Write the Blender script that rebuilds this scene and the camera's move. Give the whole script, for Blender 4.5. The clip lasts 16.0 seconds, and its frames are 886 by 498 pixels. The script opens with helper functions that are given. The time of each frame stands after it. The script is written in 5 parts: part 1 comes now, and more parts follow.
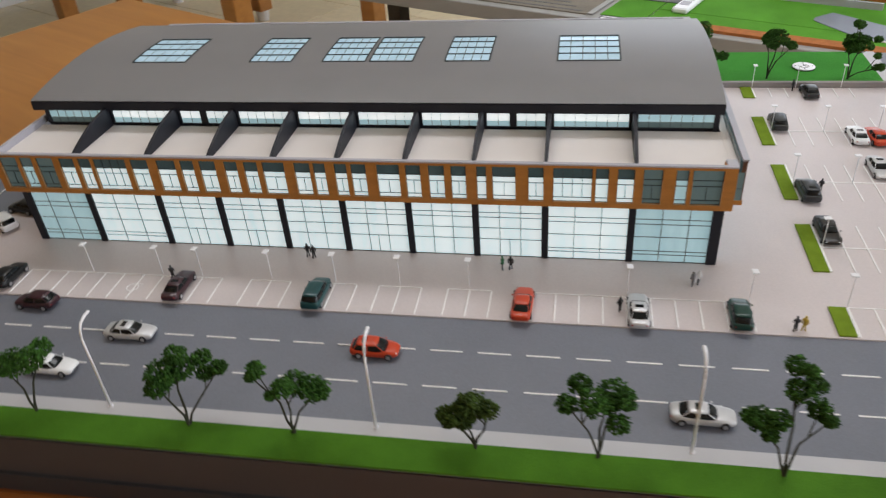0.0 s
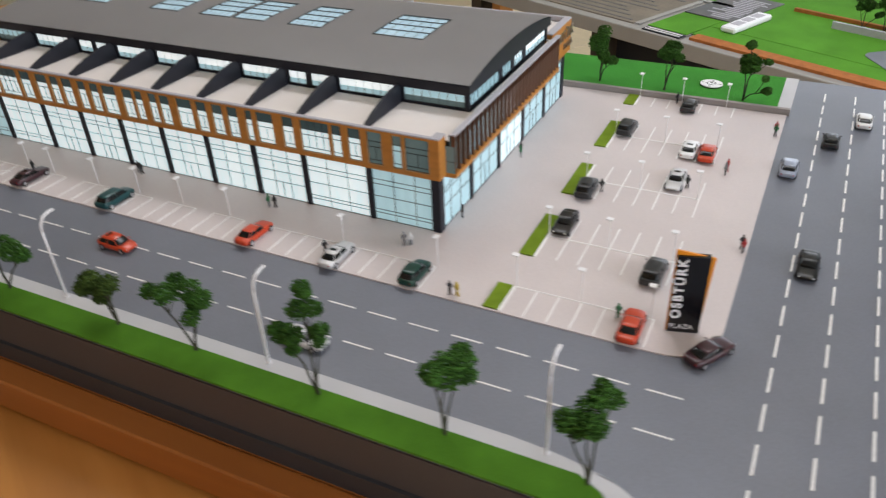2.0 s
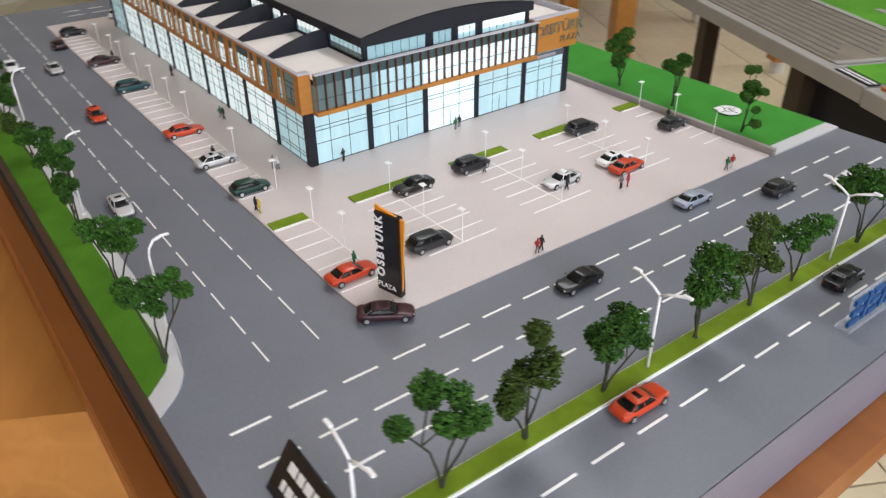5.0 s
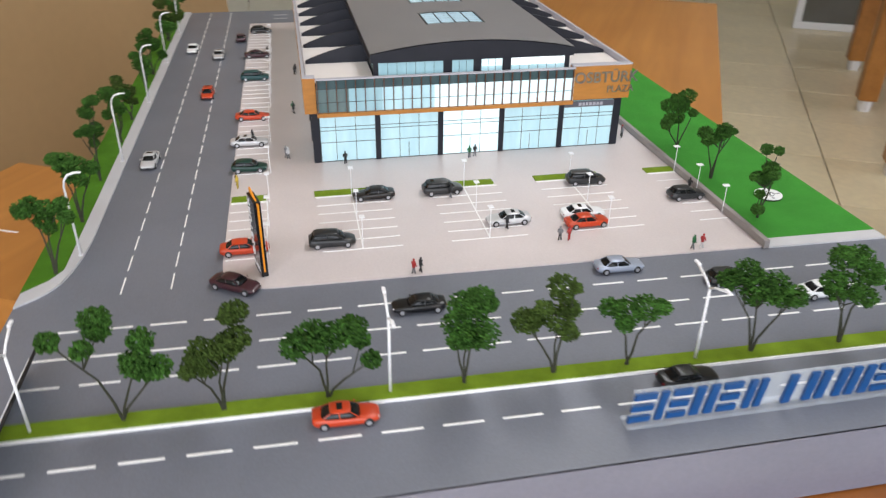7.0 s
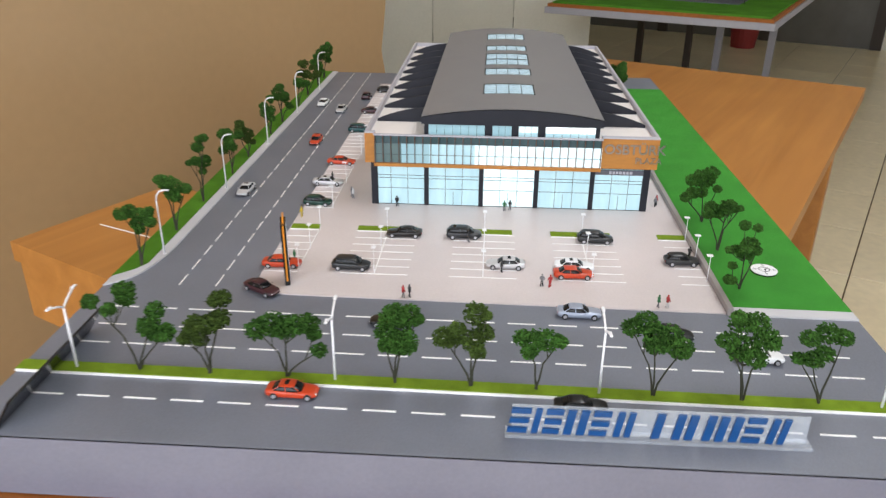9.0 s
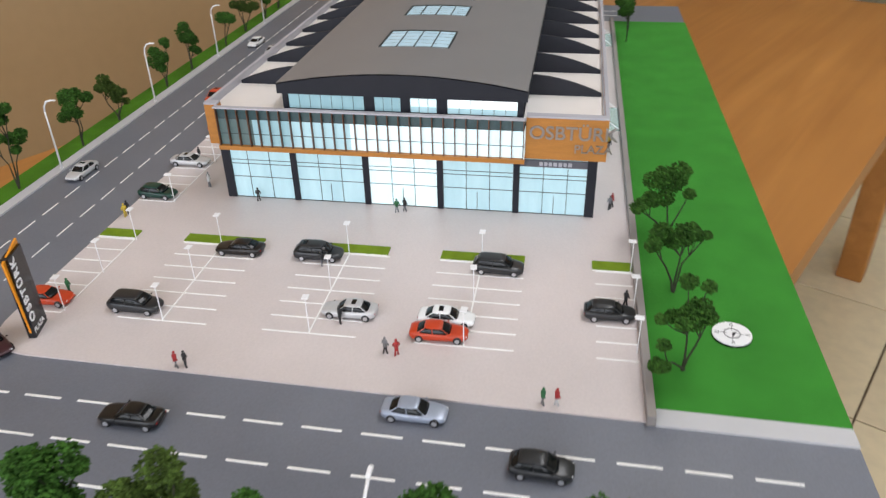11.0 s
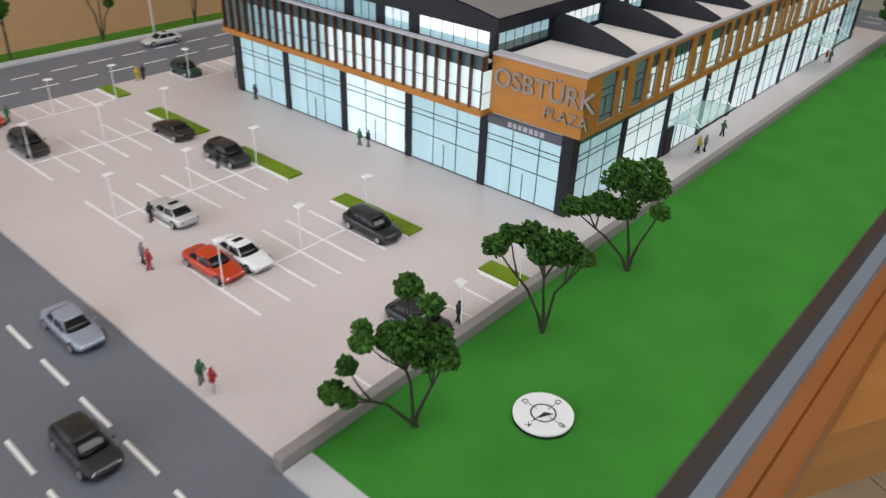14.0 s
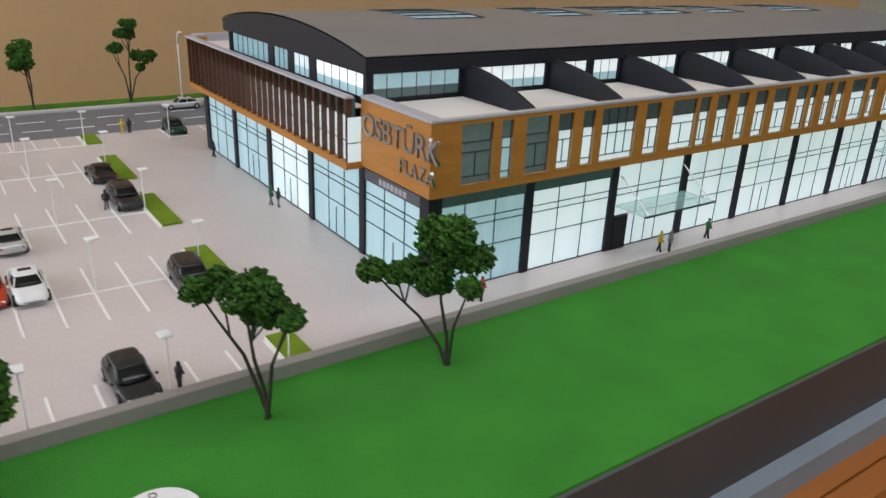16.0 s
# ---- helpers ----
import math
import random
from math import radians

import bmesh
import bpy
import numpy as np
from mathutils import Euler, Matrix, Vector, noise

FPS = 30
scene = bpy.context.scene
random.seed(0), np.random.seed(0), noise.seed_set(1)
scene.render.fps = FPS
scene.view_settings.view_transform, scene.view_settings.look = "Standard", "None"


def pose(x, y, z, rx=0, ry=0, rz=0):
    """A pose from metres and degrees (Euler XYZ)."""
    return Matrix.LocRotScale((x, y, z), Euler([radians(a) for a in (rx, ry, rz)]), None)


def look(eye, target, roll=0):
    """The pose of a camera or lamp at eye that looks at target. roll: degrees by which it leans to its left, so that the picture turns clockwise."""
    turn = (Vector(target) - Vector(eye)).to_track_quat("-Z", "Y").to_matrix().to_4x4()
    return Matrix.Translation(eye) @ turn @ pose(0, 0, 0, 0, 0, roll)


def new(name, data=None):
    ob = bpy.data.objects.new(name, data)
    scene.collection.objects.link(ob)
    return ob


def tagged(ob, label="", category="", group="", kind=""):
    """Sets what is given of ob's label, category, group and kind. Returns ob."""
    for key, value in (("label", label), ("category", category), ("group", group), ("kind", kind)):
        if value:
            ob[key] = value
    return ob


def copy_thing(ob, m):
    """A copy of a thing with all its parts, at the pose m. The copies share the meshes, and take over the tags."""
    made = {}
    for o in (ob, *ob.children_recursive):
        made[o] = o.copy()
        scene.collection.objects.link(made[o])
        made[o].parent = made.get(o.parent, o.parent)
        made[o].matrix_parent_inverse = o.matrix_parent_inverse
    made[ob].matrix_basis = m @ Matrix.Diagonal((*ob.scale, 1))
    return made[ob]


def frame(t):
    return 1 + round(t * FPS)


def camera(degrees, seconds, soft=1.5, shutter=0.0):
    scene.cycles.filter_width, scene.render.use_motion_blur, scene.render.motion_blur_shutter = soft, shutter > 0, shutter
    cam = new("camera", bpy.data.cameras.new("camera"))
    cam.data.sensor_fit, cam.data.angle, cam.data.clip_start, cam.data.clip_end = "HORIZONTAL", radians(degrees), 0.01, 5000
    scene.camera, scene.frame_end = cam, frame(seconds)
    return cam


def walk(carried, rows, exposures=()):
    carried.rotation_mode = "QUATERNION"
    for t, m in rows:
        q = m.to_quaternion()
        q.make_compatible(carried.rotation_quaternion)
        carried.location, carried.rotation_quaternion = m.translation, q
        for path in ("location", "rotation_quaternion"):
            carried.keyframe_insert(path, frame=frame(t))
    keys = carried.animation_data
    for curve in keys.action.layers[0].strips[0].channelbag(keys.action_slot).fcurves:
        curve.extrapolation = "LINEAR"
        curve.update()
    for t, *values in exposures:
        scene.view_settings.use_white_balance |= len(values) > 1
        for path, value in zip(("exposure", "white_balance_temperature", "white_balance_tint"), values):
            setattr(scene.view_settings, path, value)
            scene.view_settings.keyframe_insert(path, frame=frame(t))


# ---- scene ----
cam = camera(60.8, 16.0, soft=1.35, shutter=0.5)
PATH = [
    (0, (-0.136, -0.626, 0.442), (-0.473, 0.993, -0.684), -4.5),
    (0.5, (-0.037, -0.662, 0.439), (-0.512, 0.938, -0.664), -4.2),
    (1, (0.073, -0.69, 0.456), (-0.504, 0.893, -0.623), -3.1),
    (1.5, (0.182, -0.667, 0.448), (-0.472, 0.874, -0.646), -3.9),
    (2, (0.305, -0.595, 0.42), (-0.454, 0.893, -0.679), -2.6),
    (2.5, (0.392, -0.55, 0.4), (-0.434, 0.894, -0.71), -1.9),
    (3, (0.442, -0.525, 0.401), (-0.466, 0.876, -0.701), -2.5),
    (3.5, (0.521, -0.512, 0.389), (-0.511, 0.825, -0.681), -1.1),
    (4, (0.596, -0.49, 0.393), (-0.515, 0.797, -0.658), -0.5),
    (4.2, (0.617, -0.467, 0.392), (-0.522, 0.792, -0.665), -0.5),
    (6.3, (0.835, -0.123, 0.358), (-0.809, 0.415, -0.646), 0.8),
    (6.5, (0.843, -0.092, 0.363), (-0.82, 0.425, -0.621), 1.2),
    (7, (0.898, -0.018, 0.37), (-0.814, 0.331, -0.602), 0.7),
    (7.5, (0.995, 0.061, 0.378), (-0.774, 0.232, -0.538), 2.1),
    (8, (1.066, 0.116, 0.402), (-0.759, 0.187, -0.415), 1.8),
    (8.5, (1.094, 0.137, 0.422), (-0.744, 0.109, -0.367), 1.0),
    (9, (1.043, 0.17, 0.412), (-0.769, 0.057, -0.427), 0.4),
    (9.5, (0.945, 0.23, 0.378), (-0.852, 0.124, -0.494), 0.6),
    (9.7, (0.918, 0.259, 0.368), (-0.866, 0.173, -0.532), 0.1),
    (11.8, (0.597, 0.462, 0.389), (-0.939, -0.135, -0.744), 0.7),
    (12, (0.577, 0.5, 0.388), (-0.908, -0.229, -0.736), 1.7),
    (12.5, (0.522, 0.59, 0.377), (-0.859, -0.355, -0.717), 2.5),
    (13, (0.493, 0.644, 0.352), (-0.807, -0.445, -0.709), 3.6),
    (13.5, (0.475, 0.673, 0.308), (-0.805, -0.473, -0.716), 4.9),
    (14, (0.444, 0.652, 0.269), (-0.876, -0.444, -0.758), 2.2),
    (14.5, (0.386, 0.619, 0.253), (-1.013, -0.444, -0.704), 1.5),
    (15, (0.329, 0.662, 0.242), (-0.946, -0.615, -0.619), 4.7),
    (15.5, (0.268, 0.732, 0.226), (-0.822, -0.755, -0.548), 3.3),
    (16, (0.235, 0.746, 0.202), (-0.84, -0.765, -0.549), 2.5),
]
walk(cam, [(t, look(eye, target, roll)) for t, eye, target, roll in PATH],
     exposures=[(0.0, -0.21), (1.5, -0.13), (4.0, -0.03), (7.0, 0.07), (9.5, 0.1), (12.0, -0.21), (14.0, -0.28), (15.0, -0.41), (16.0, -0.37)])

# ---- world, sun, lamps ----
world = bpy.data.worlds.new("sky")
scene.world = world
world.use_nodes = True
wn = world.node_tree
sky = wn.nodes.new("ShaderNodeTexSky")
sky.sky_type, sky.sun_disc = "NISHITA", False
sky.sun_elevation, sky.sun_rotation = radians(40), radians(70)
wn.links.new(sky.outputs[0], wn.nodes["Background"].inputs[0])
wn.nodes["Background"].inputs[1].default_value = 0.12

# the room and its tables stand turned against the model board
TURN = radians(-28.3)
ROOM = Matrix.Translation((-1.19, 1.21, 0)) @ Matrix.Rotation(TURN, 4, "Z")   # u along the long wall, v to the far side
FLOOR = -0.86


def unseen_lamp(u, v, z, su, sz, face, power, colour):
    data = bpy.data.lights.new("window_light", "AREA")
    data.shape, data.size, data.size_y, data.energy, data.color = "RECTANGLE", su, sz, power, colour
    ob = new("window_light", data)
    eye = ROOM @ Vector((u, v, z))
    ob.matrix_world = look(eye, eye + (ROOM.to_3x3() @ Vector(face)))
    return ob


# daylight of a window out of view on the east side
unseen_lamp(4.55, 0.6, 0.95, 4.6, 1.9, (-1, 0, -0.25), 118, (0.90, 0.925, 1.0))
# added fill from the north side, no window is known there
unseen_lamp(-0.2, 4.3, 0.95, 3.3, 1.6, (-0.35, -1, -0.25), 40, (0.90, 0.925, 1.0))
# added fill below the ceiling, shining down; no fixture is known there
unseen_lamp(0.9, 0.2, 2.02, 2.6, 0.5, (0, 0, -1), 31, (0.96, 0.965, 1.0))

# ---- materials ----


def mat(name, colour, rough=0.6, metal=0.0, spread=0.12, scale=60, fine=900, bump=0.1, depth=0.0006, spec=0.5, coat=0.0,
        emit=None, power=0.0, stretch=(1, 1, 1), per_object=0.0, per_island=0.0, sheen=0.0):
    m = bpy.data.materials.new(name)
    m.use_nodes = True
    t = m.node_tree
    b = t.nodes["Principled BSDF"]
    b.inputs["Roughness"].default_value, b.inputs["Metallic"].default_value = rough, metal
    b.inputs["Specular IOR Level"].default_value, b.inputs["Coat Weight"].default_value = spec, coat
    b.inputs["Sheen Weight"].default_value, b.inputs["Sheen Roughness"].default_value = sheen, 0.5
    b.inputs["Sheen Tint"].default_value = (0.32, 1.0, 0.22, 1)
    co = t.nodes.new("ShaderNodeTexCoord")
    mp = t.nodes.new("ShaderNodeMapping")
    mp.inputs["Scale"].default_value = stretch
    t.links.new(co.outputs["Object"], mp.inputs[0])
    facs = []
    for sc, det in ((scale, 3.0), (fine, 2.0)):
        n = t.nodes.new("ShaderNodeTexNoise")
        n.inputs["Scale"].default_value, n.inputs["Detail"].default_value = sc, det
        t.links.new(mp.outputs[0], n.inputs["Vector"])
        facs.append(n.outputs["Fac"])
    mix = t.nodes.new("ShaderNodeMath")
    mix.operation = "MULTIPLY_ADD"
    mix.inputs[1].default_value = 0.6
    half = t.nodes.new("ShaderNodeMath")
    half.operation = "MULTIPLY"
    half.inputs[1].default_value = 0.4
    t.links.new(facs[1], half.inputs[0])
    t.links.new(facs[0], mix.inputs[0])
    t.links.new(half.outputs[0], mix.inputs[2])
    ramp = t.nodes.new("ShaderNodeValToRGB")
    lo, hi = [c * (1 - spread) for c in colour], [min(1, c * (1 + spread)) for c in colour]
    ramp.color_ramp.elements[0].position, ramp.color_ramp.elements[1].position = 0.3, 0.7
    ramp.color_ramp.elements[0].color, ramp.color_ramp.elements[1].color = (*lo, 1), (*hi, 1)
    t.links.new(mix.outputs[0], ramp.inputs[0])
    out = ramp.outputs[0]
    if per_object:
        info = t.nodes.new("ShaderNodeObjectInfo")
        ma = t.nodes.new("ShaderNodeMapRange")
        ma.inputs["To Min"].default_value, ma.inputs["To Max"].default_value = 1 - per_object, 1 + per_object
        t.links.new(info.outputs["Random"], ma.inputs["Value"])
        hs = t.nodes.new("ShaderNodeHueSaturation")
        t.links.new(ma.outputs[0], hs.inputs["Value"])
        t.links.new(out, hs.inputs["Color"])
        out = hs.outputs[0]
    if per_island:
        geo = t.nodes.new("ShaderNodeNewGeometry")
        mi = t.nodes.new("ShaderNodeMapRange")
        mi.inputs["To Min"].default_value, mi.inputs["To Max"].default_value = 1 - per_island, 1 + per_island
        t.links.new(geo.outputs["Random Per Island"], mi.inputs["Value"])
        hi_ = t.nodes.new("ShaderNodeHueSaturation")
        t.links.new(mi.outputs[0], hi_.inputs["Value"])
        t.links.new(out, hi_.inputs["Color"])
        out = hi_.outputs[0]
    t.links.new(out, b.inputs["Base Color"])
    if bump:
        bp = t.nodes.new("ShaderNodeBump")
        bp.inputs["Strength"].default_value, bp.inputs["Distance"].default_value = bump, depth
        t.links.new(facs[1], bp.inputs["Height"])
        t.links.new(bp.outputs[0], b.inputs["Normal"])
    if emit:
        r2 = t.nodes.new("ShaderNodeValToRGB")
        r2.color_ramp.elements[0].position, r2.color_ramp.elements[1].position = 0.25, 0.75
        r2.color_ramp.elements[0].color = (*[c * f for c, f in zip(emit, (0.68, 0.8, 0.84))], 1)
        r2.color_ramp.elements[1].color = (*emit, 1)
        t.links.new(facs[0], r2.inputs[0])
        t.links.new(r2.outputs[0], b.inputs["Emission Color"])
        b.inputs["Emission Strength"].default_value = power
    return m


def wood(name, dark, light, rough=0.35, scale=1.6):
    m = bpy.data.materials.new(name)
    m.use_nodes = True
    t = m.node_tree
    b = t.nodes["Principled BSDF"]
    b.inputs["Roughness"].default_value = rough
    co = t.nodes.new("ShaderNodeTexCoord")
    mp = t.nodes.new("ShaderNodeMapping")
    mp.inputs["Scale"].default_value = (scale, scale * 14, scale * 14)
    n = t.nodes.new("ShaderNodeTexNoise")
    n.inputs["Scale"].default_value, n.inputs["Detail"].default_value, n.inputs["Distortion"].default_value = 1.0, 6.0, 0.8
    big = t.nodes.new("ShaderNodeTexNoise")
    big.inputs["Scale"].default_value = 3.0
    ramp = t.nodes.new("ShaderNodeValToRGB")
    ramp.color_ramp.elements[0].position, ramp.color_ramp.elements[1].position = 0.32, 0.68
    ramp.color_ramp.elements[0].color, ramp.color_ramp.elements[1].color = (*dark, 1), (*light, 1)
    add = t.nodes.new("ShaderNodeMath")
    add.operation = "MULTIPLY_ADD"
    add.inputs[1].default_value = 0.65
    h2 = t.nodes.new("ShaderNodeMath")
    h2.operation = "MULTIPLY"
    h2.inputs[1].default_value = 0.35
    t.links.new(co.outputs["Object"], mp.inputs[0])
    t.links.new(mp.outputs[0], n.inputs["Vector"])
    t.links.new(co.outputs["Object"], big.inputs["Vector"])
    t.links.new(big.outputs["Fac"], h2.inputs[0])
    t.links.new(n.outputs["Fac"], add.inputs[0])
    t.links.new(h2.outputs[0], add.inputs[2])
    t.links.new(add.outputs[0], ramp.inputs[0])
    t.links.new(ramp.outputs[0], b.inputs["Base Color"])
    bp = t.nodes.new("ShaderNodeBump")
    bp.inputs["Strength"].default_value, bp.inputs["Distance"].default_value = 0.08, 0.001
    t.links.new(n.outputs["Fac"], bp.inputs["Height"])
    t.links.new(bp.outputs[0], b.inputs["Normal"])
    return m


def clear(name, colour, rough=0.03, alpha=0.3):
    m = bpy.data.materials.new(name)
    m.use_nodes = True
    b = m.node_tree.nodes["Principled BSDF"]
    b.inputs["Base Color"].default_value = (*colour, 1)
    b.inputs["Roughness"].default_value, b.inputs["Alpha"].default_value = rough, alpha
    return m


ASPHALT = mat("asphalt_paint", (0.152, 0.163, 0.197), 0.42, spread=0.16, scale=7, fine=700, bump=0.15)
PAVING = mat("paving_card", (0.60, 0.54, 0.535), 0.36, spread=0.08, scale=9, fine=500, bump=0.08)
WALKWAY = mat("walkway_card", (0.5, 0.5, 0.52), 0.6, spread=0.06, scale=20)
LAWN = mat("flock_grass", (0.042, 0.225, 0.029), 0.9, spread=0.22, scale=22, fine=1500, bump=0.7, depth=0.0012, spec=0.1, sheen=0.16)
LAWN_DARK = mat("strip_grass", (0.07, 0.19, 0.016), 0.9, spread=0.25, scale=30, fine=1500, bump=0.7, depth=0.0012, spec=0.1)
LAWN_PALE = mat("pale_flock", (0.10, 0.30, 0.03), 0.9, spread=0.25, scale=9, fine=700, bump=0.6, depth=0.0012, spec=0.1)
OLIVE = mat("olive_flock", (0.17, 0.26, 0.02), 0.9, spread=0.25, scale=60, fine=1800, bump=0.7, depth=0.0012, spec=0.1)
WHITE = mat("white_line", (0.85, 0.84, 0.83), 0.5, spread=0.04, scale=80)
WHITE_PLASTIC = mat("white_plastic", (0.82, 0.82, 0.84), 0.35, spread=0.03, scale=80, bump=0)
BOARD_EDGE = mat("board_edge", (0.185, 0.185, 0.235), 0.38, spread=0.1, scale=12, fine=300)
SLAB_GREY = mat("slab_grey", (0.33, 0.32, 0.30), 0.5, spread=0.08, scale=12, fine=300)
# trim colour for the street side, with the shade there put in
SHADED_TRIM = mat("dark_trim", (0.032, 0.034, 0.04), 0.5, spread=0.1, scale=20)
LOW_WALL = mat("low_wall_card", (0.27, 0.245, 0.235), 0.6, spread=0.08, scale=30)
DARK_PANEL = mat("dark_glazed_wall", (0.13, 0.125, 0.11), 0.25, spread=0.15, scale=1.2, fine=8, bump=0)
BOARD_TRIM = mat("board_trim", (0.22, 0.26, 0.31), 0.5, spread=0.1, scale=20)
# board edge again, darkened for the sides that stand in shade
SIDE_SHADED = mat("dark_board_side", (0.058, 0.050, 0.052), 0.55, spread=0.1, scale=12)
CHARCOAL = mat("charcoal_card", (0.014, 0.015, 0.022), 0.5, spread=0.14, scale=40, bump=0.05, spec=0.3)
ROOF_GREY = mat("roof_sheet", (0.195, 0.19, 0.195), 0.42, spread=0.06, scale=14, fine=900, bump=0.12)
CREAM = mat("terrace_card", (0.74, 0.695, 0.67), 0.6, spread=0.04, scale=30)
CAP = mat("parapet_cap", (0.42, 0.41, 0.45), 0.5, spread=0.06, scale=40)
ORANGE = mat("wood_veneer", (0.42, 0.17, 0.028), 0.5, spread=0.18, scale=30, fine=400, stretch=(1, 1, 6), bump=0.06)
FIN_BROWN = mat("fin_veneer", (0.10, 0.036, 0.015), 0.45, spread=0.2, scale=60, stretch=(1, 1, 5), bump=0.05)
# room light behind the glass is put into these panes as emission, stepwise
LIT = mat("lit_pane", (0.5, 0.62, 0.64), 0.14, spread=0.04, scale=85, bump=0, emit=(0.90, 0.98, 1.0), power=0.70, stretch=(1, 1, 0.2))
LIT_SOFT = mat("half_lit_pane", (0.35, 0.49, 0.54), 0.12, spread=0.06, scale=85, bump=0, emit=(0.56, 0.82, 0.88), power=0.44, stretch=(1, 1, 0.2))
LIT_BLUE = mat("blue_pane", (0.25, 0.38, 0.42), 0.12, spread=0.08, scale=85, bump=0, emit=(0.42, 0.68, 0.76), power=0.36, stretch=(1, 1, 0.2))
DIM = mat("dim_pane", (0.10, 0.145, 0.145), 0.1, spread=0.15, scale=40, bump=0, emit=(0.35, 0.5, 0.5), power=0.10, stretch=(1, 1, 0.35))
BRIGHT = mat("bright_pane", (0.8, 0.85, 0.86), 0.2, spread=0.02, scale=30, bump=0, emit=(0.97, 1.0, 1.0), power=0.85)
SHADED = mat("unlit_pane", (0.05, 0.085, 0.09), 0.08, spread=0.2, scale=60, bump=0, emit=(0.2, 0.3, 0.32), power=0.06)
# skylight panes emit their pale blue light themselves
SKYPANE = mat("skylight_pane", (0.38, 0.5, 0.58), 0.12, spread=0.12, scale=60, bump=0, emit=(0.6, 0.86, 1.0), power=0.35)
EDGE_CREAM = mat("raw_reveal", (0.38, 0.22, 0.10), 0.6, spread=0.1, bump=0)
MULLION = mat("mullion_line", (0.02, 0.03, 0.035), 0.5, spread=0.1, bump=0)
STEEL = mat("letter_steel", (0.36, 0.33, 0.31), 0.3, 0.85, spread=0.05, bump=0)
GREYBAND = mat("sign_band", (0.1, 0.1, 0.12), 0.45, spread=0.1, bump=0)
GLASSY = clear("canopy_glass", (0.45, 0.72, 0.68), 0.04, 0.38)
HALL_GLASS = mat("milky_glass", (0.36, 0.62, 0.60), 0.2, spread=0.15, scale=14, bump=0)
ACRYLIC = clear("clear_acrylic", (0.8, 0.86, 0.93), 0.05, 0.22)
BLUE = mat("blue_film", (0.006, 0.065, 0.22), 0.3, spread=0.1, bump=0)
BLACK = mat("black_gloss", (0.008, 0.008, 0.01), 0.16, spread=0.1, bump=0)
SIGN_ORANGE = mat("sign_orange", (0.75, 0.27, 0.012), 0.4, spread=0.06, bump=0)
TYRE = mat("tyre", (0.012, 0.012, 0.013), 0.7, spread=0.1, bump=0)
RIM = mat("rim", (0.5, 0.5, 0.52), 0.35, 0.6, spread=0.05, bump=0)
CAR_GLASS = mat("car_glass", (0.006, 0.007, 0.008), 0.12, spread=0.1, bump=0, spec=0.3)
HEADLAMP = mat("headlamp", (0.75, 0.76, 0.78), 0.15, spread=0.03, bump=0)
TAILLAMP = mat("taillamp", (0.35, 0.012, 0.012), 0.2, spread=0.05, bump=0)
STEM = mat("wire_stem", (0.028, 0.03, 0.015), 0.75, spread=0.3, scale=200, fine=2500, bump=0.4)
LEAF = mat("foam_leaf", (0.037, 0.098, 0.016), 0.8, spread=0.6, scale=110, fine=1500, bump=0.6, depth=0.001, spec=0.12, per_object=0.14, per_island=0.45)
LEAF_OLIVE = mat("foam_leaf_olive", (0.048, 0.08, 0.016), 0.85, spread=0.5, scale=110, fine=1500, bump=0.6, depth=0.001, spec=0.12, per_object=0.14, per_island=0.45)
TABLE_WOOD = wood("orange_beech", (0.36, 0.145, 0.030), (0.51, 0.225, 0.053), 0.38)
TRAY_WOOD = wood("red_beech", (0.24, 0.075, 0.014), (0.36, 0.125, 0.026), 0.4)
BROWN_WALL = mat("brown_panel", (0.36, 0.235, 0.12), 0.34, spread=0.06, scale=1.5, fine=40, bump=0.04, depth=0.002)
PLASTER = mat("white_plaster", (0.88, 0.86, 0.77), 0.8, spread=0.05, scale=2.0, fine=60, depth=0.003)
CEILING = mat("ceiling_paint", (0.8, 0.79, 0.76), 0.85, spread=0.03, scale=2.0, fine=60)
TILE = mat("floor_tile", (0.80, 0.69, 0.47), 0.28, spread=0.12, scale=2.5, fine=30, bump=0.03, per_object=0.05)
GROUT = mat("tile_grout", (0.12, 0.085, 0.045), 0.8, spread=0.1, scale=20)
DARK_TIMBER = mat("dark_timber", (0.045, 0.03, 0.02), 0.5, spread=0.2, scale=6, stretch=(1, 1, 0.2))
PLAZA_DARK = mat("plaza_dark", (0.1, 0.1, 0.1), 0.6, spread=0.2, scale=18, fine=120)
PLAZA_BROWN = mat("plaza_brown", (0.2, 0.17, 0.13), 0.7, spread=0.25, scale=14, fine=160)
MULCH = mat("orange_mulch", (0.4, 0.13, 0.025), 0.85, spread=0.25, scale=60, fine=500, bump=0.5)
RED_PLASTIC = mat("red_plastic", (0.3, 0.03, 0.03), 0.5, spread=0.1, scale=10)

# ---- mesh helpers ----


def mesh_of(bm, name):
    me = bpy.data.meshes.new(name)
    bmesh.ops.recalc_face_normals(bm, faces=bm.faces)
    bm.to_mesh(me)
    bm.free()
    return me


def part(name, bm, material, parent=None, label="", smooth=False):
    me = mesh_of(bm, name) if isinstance(bm, bmesh.types.BMesh) else bm
    if material is not None and not me.materials:
        me.materials.append(material)
    if smooth:
        for p in me.polygons:
            p.use_smooth = True
    ob = new(name, me)
    ob.parent = parent
    if label:
        tagged(ob, label)
    return ob


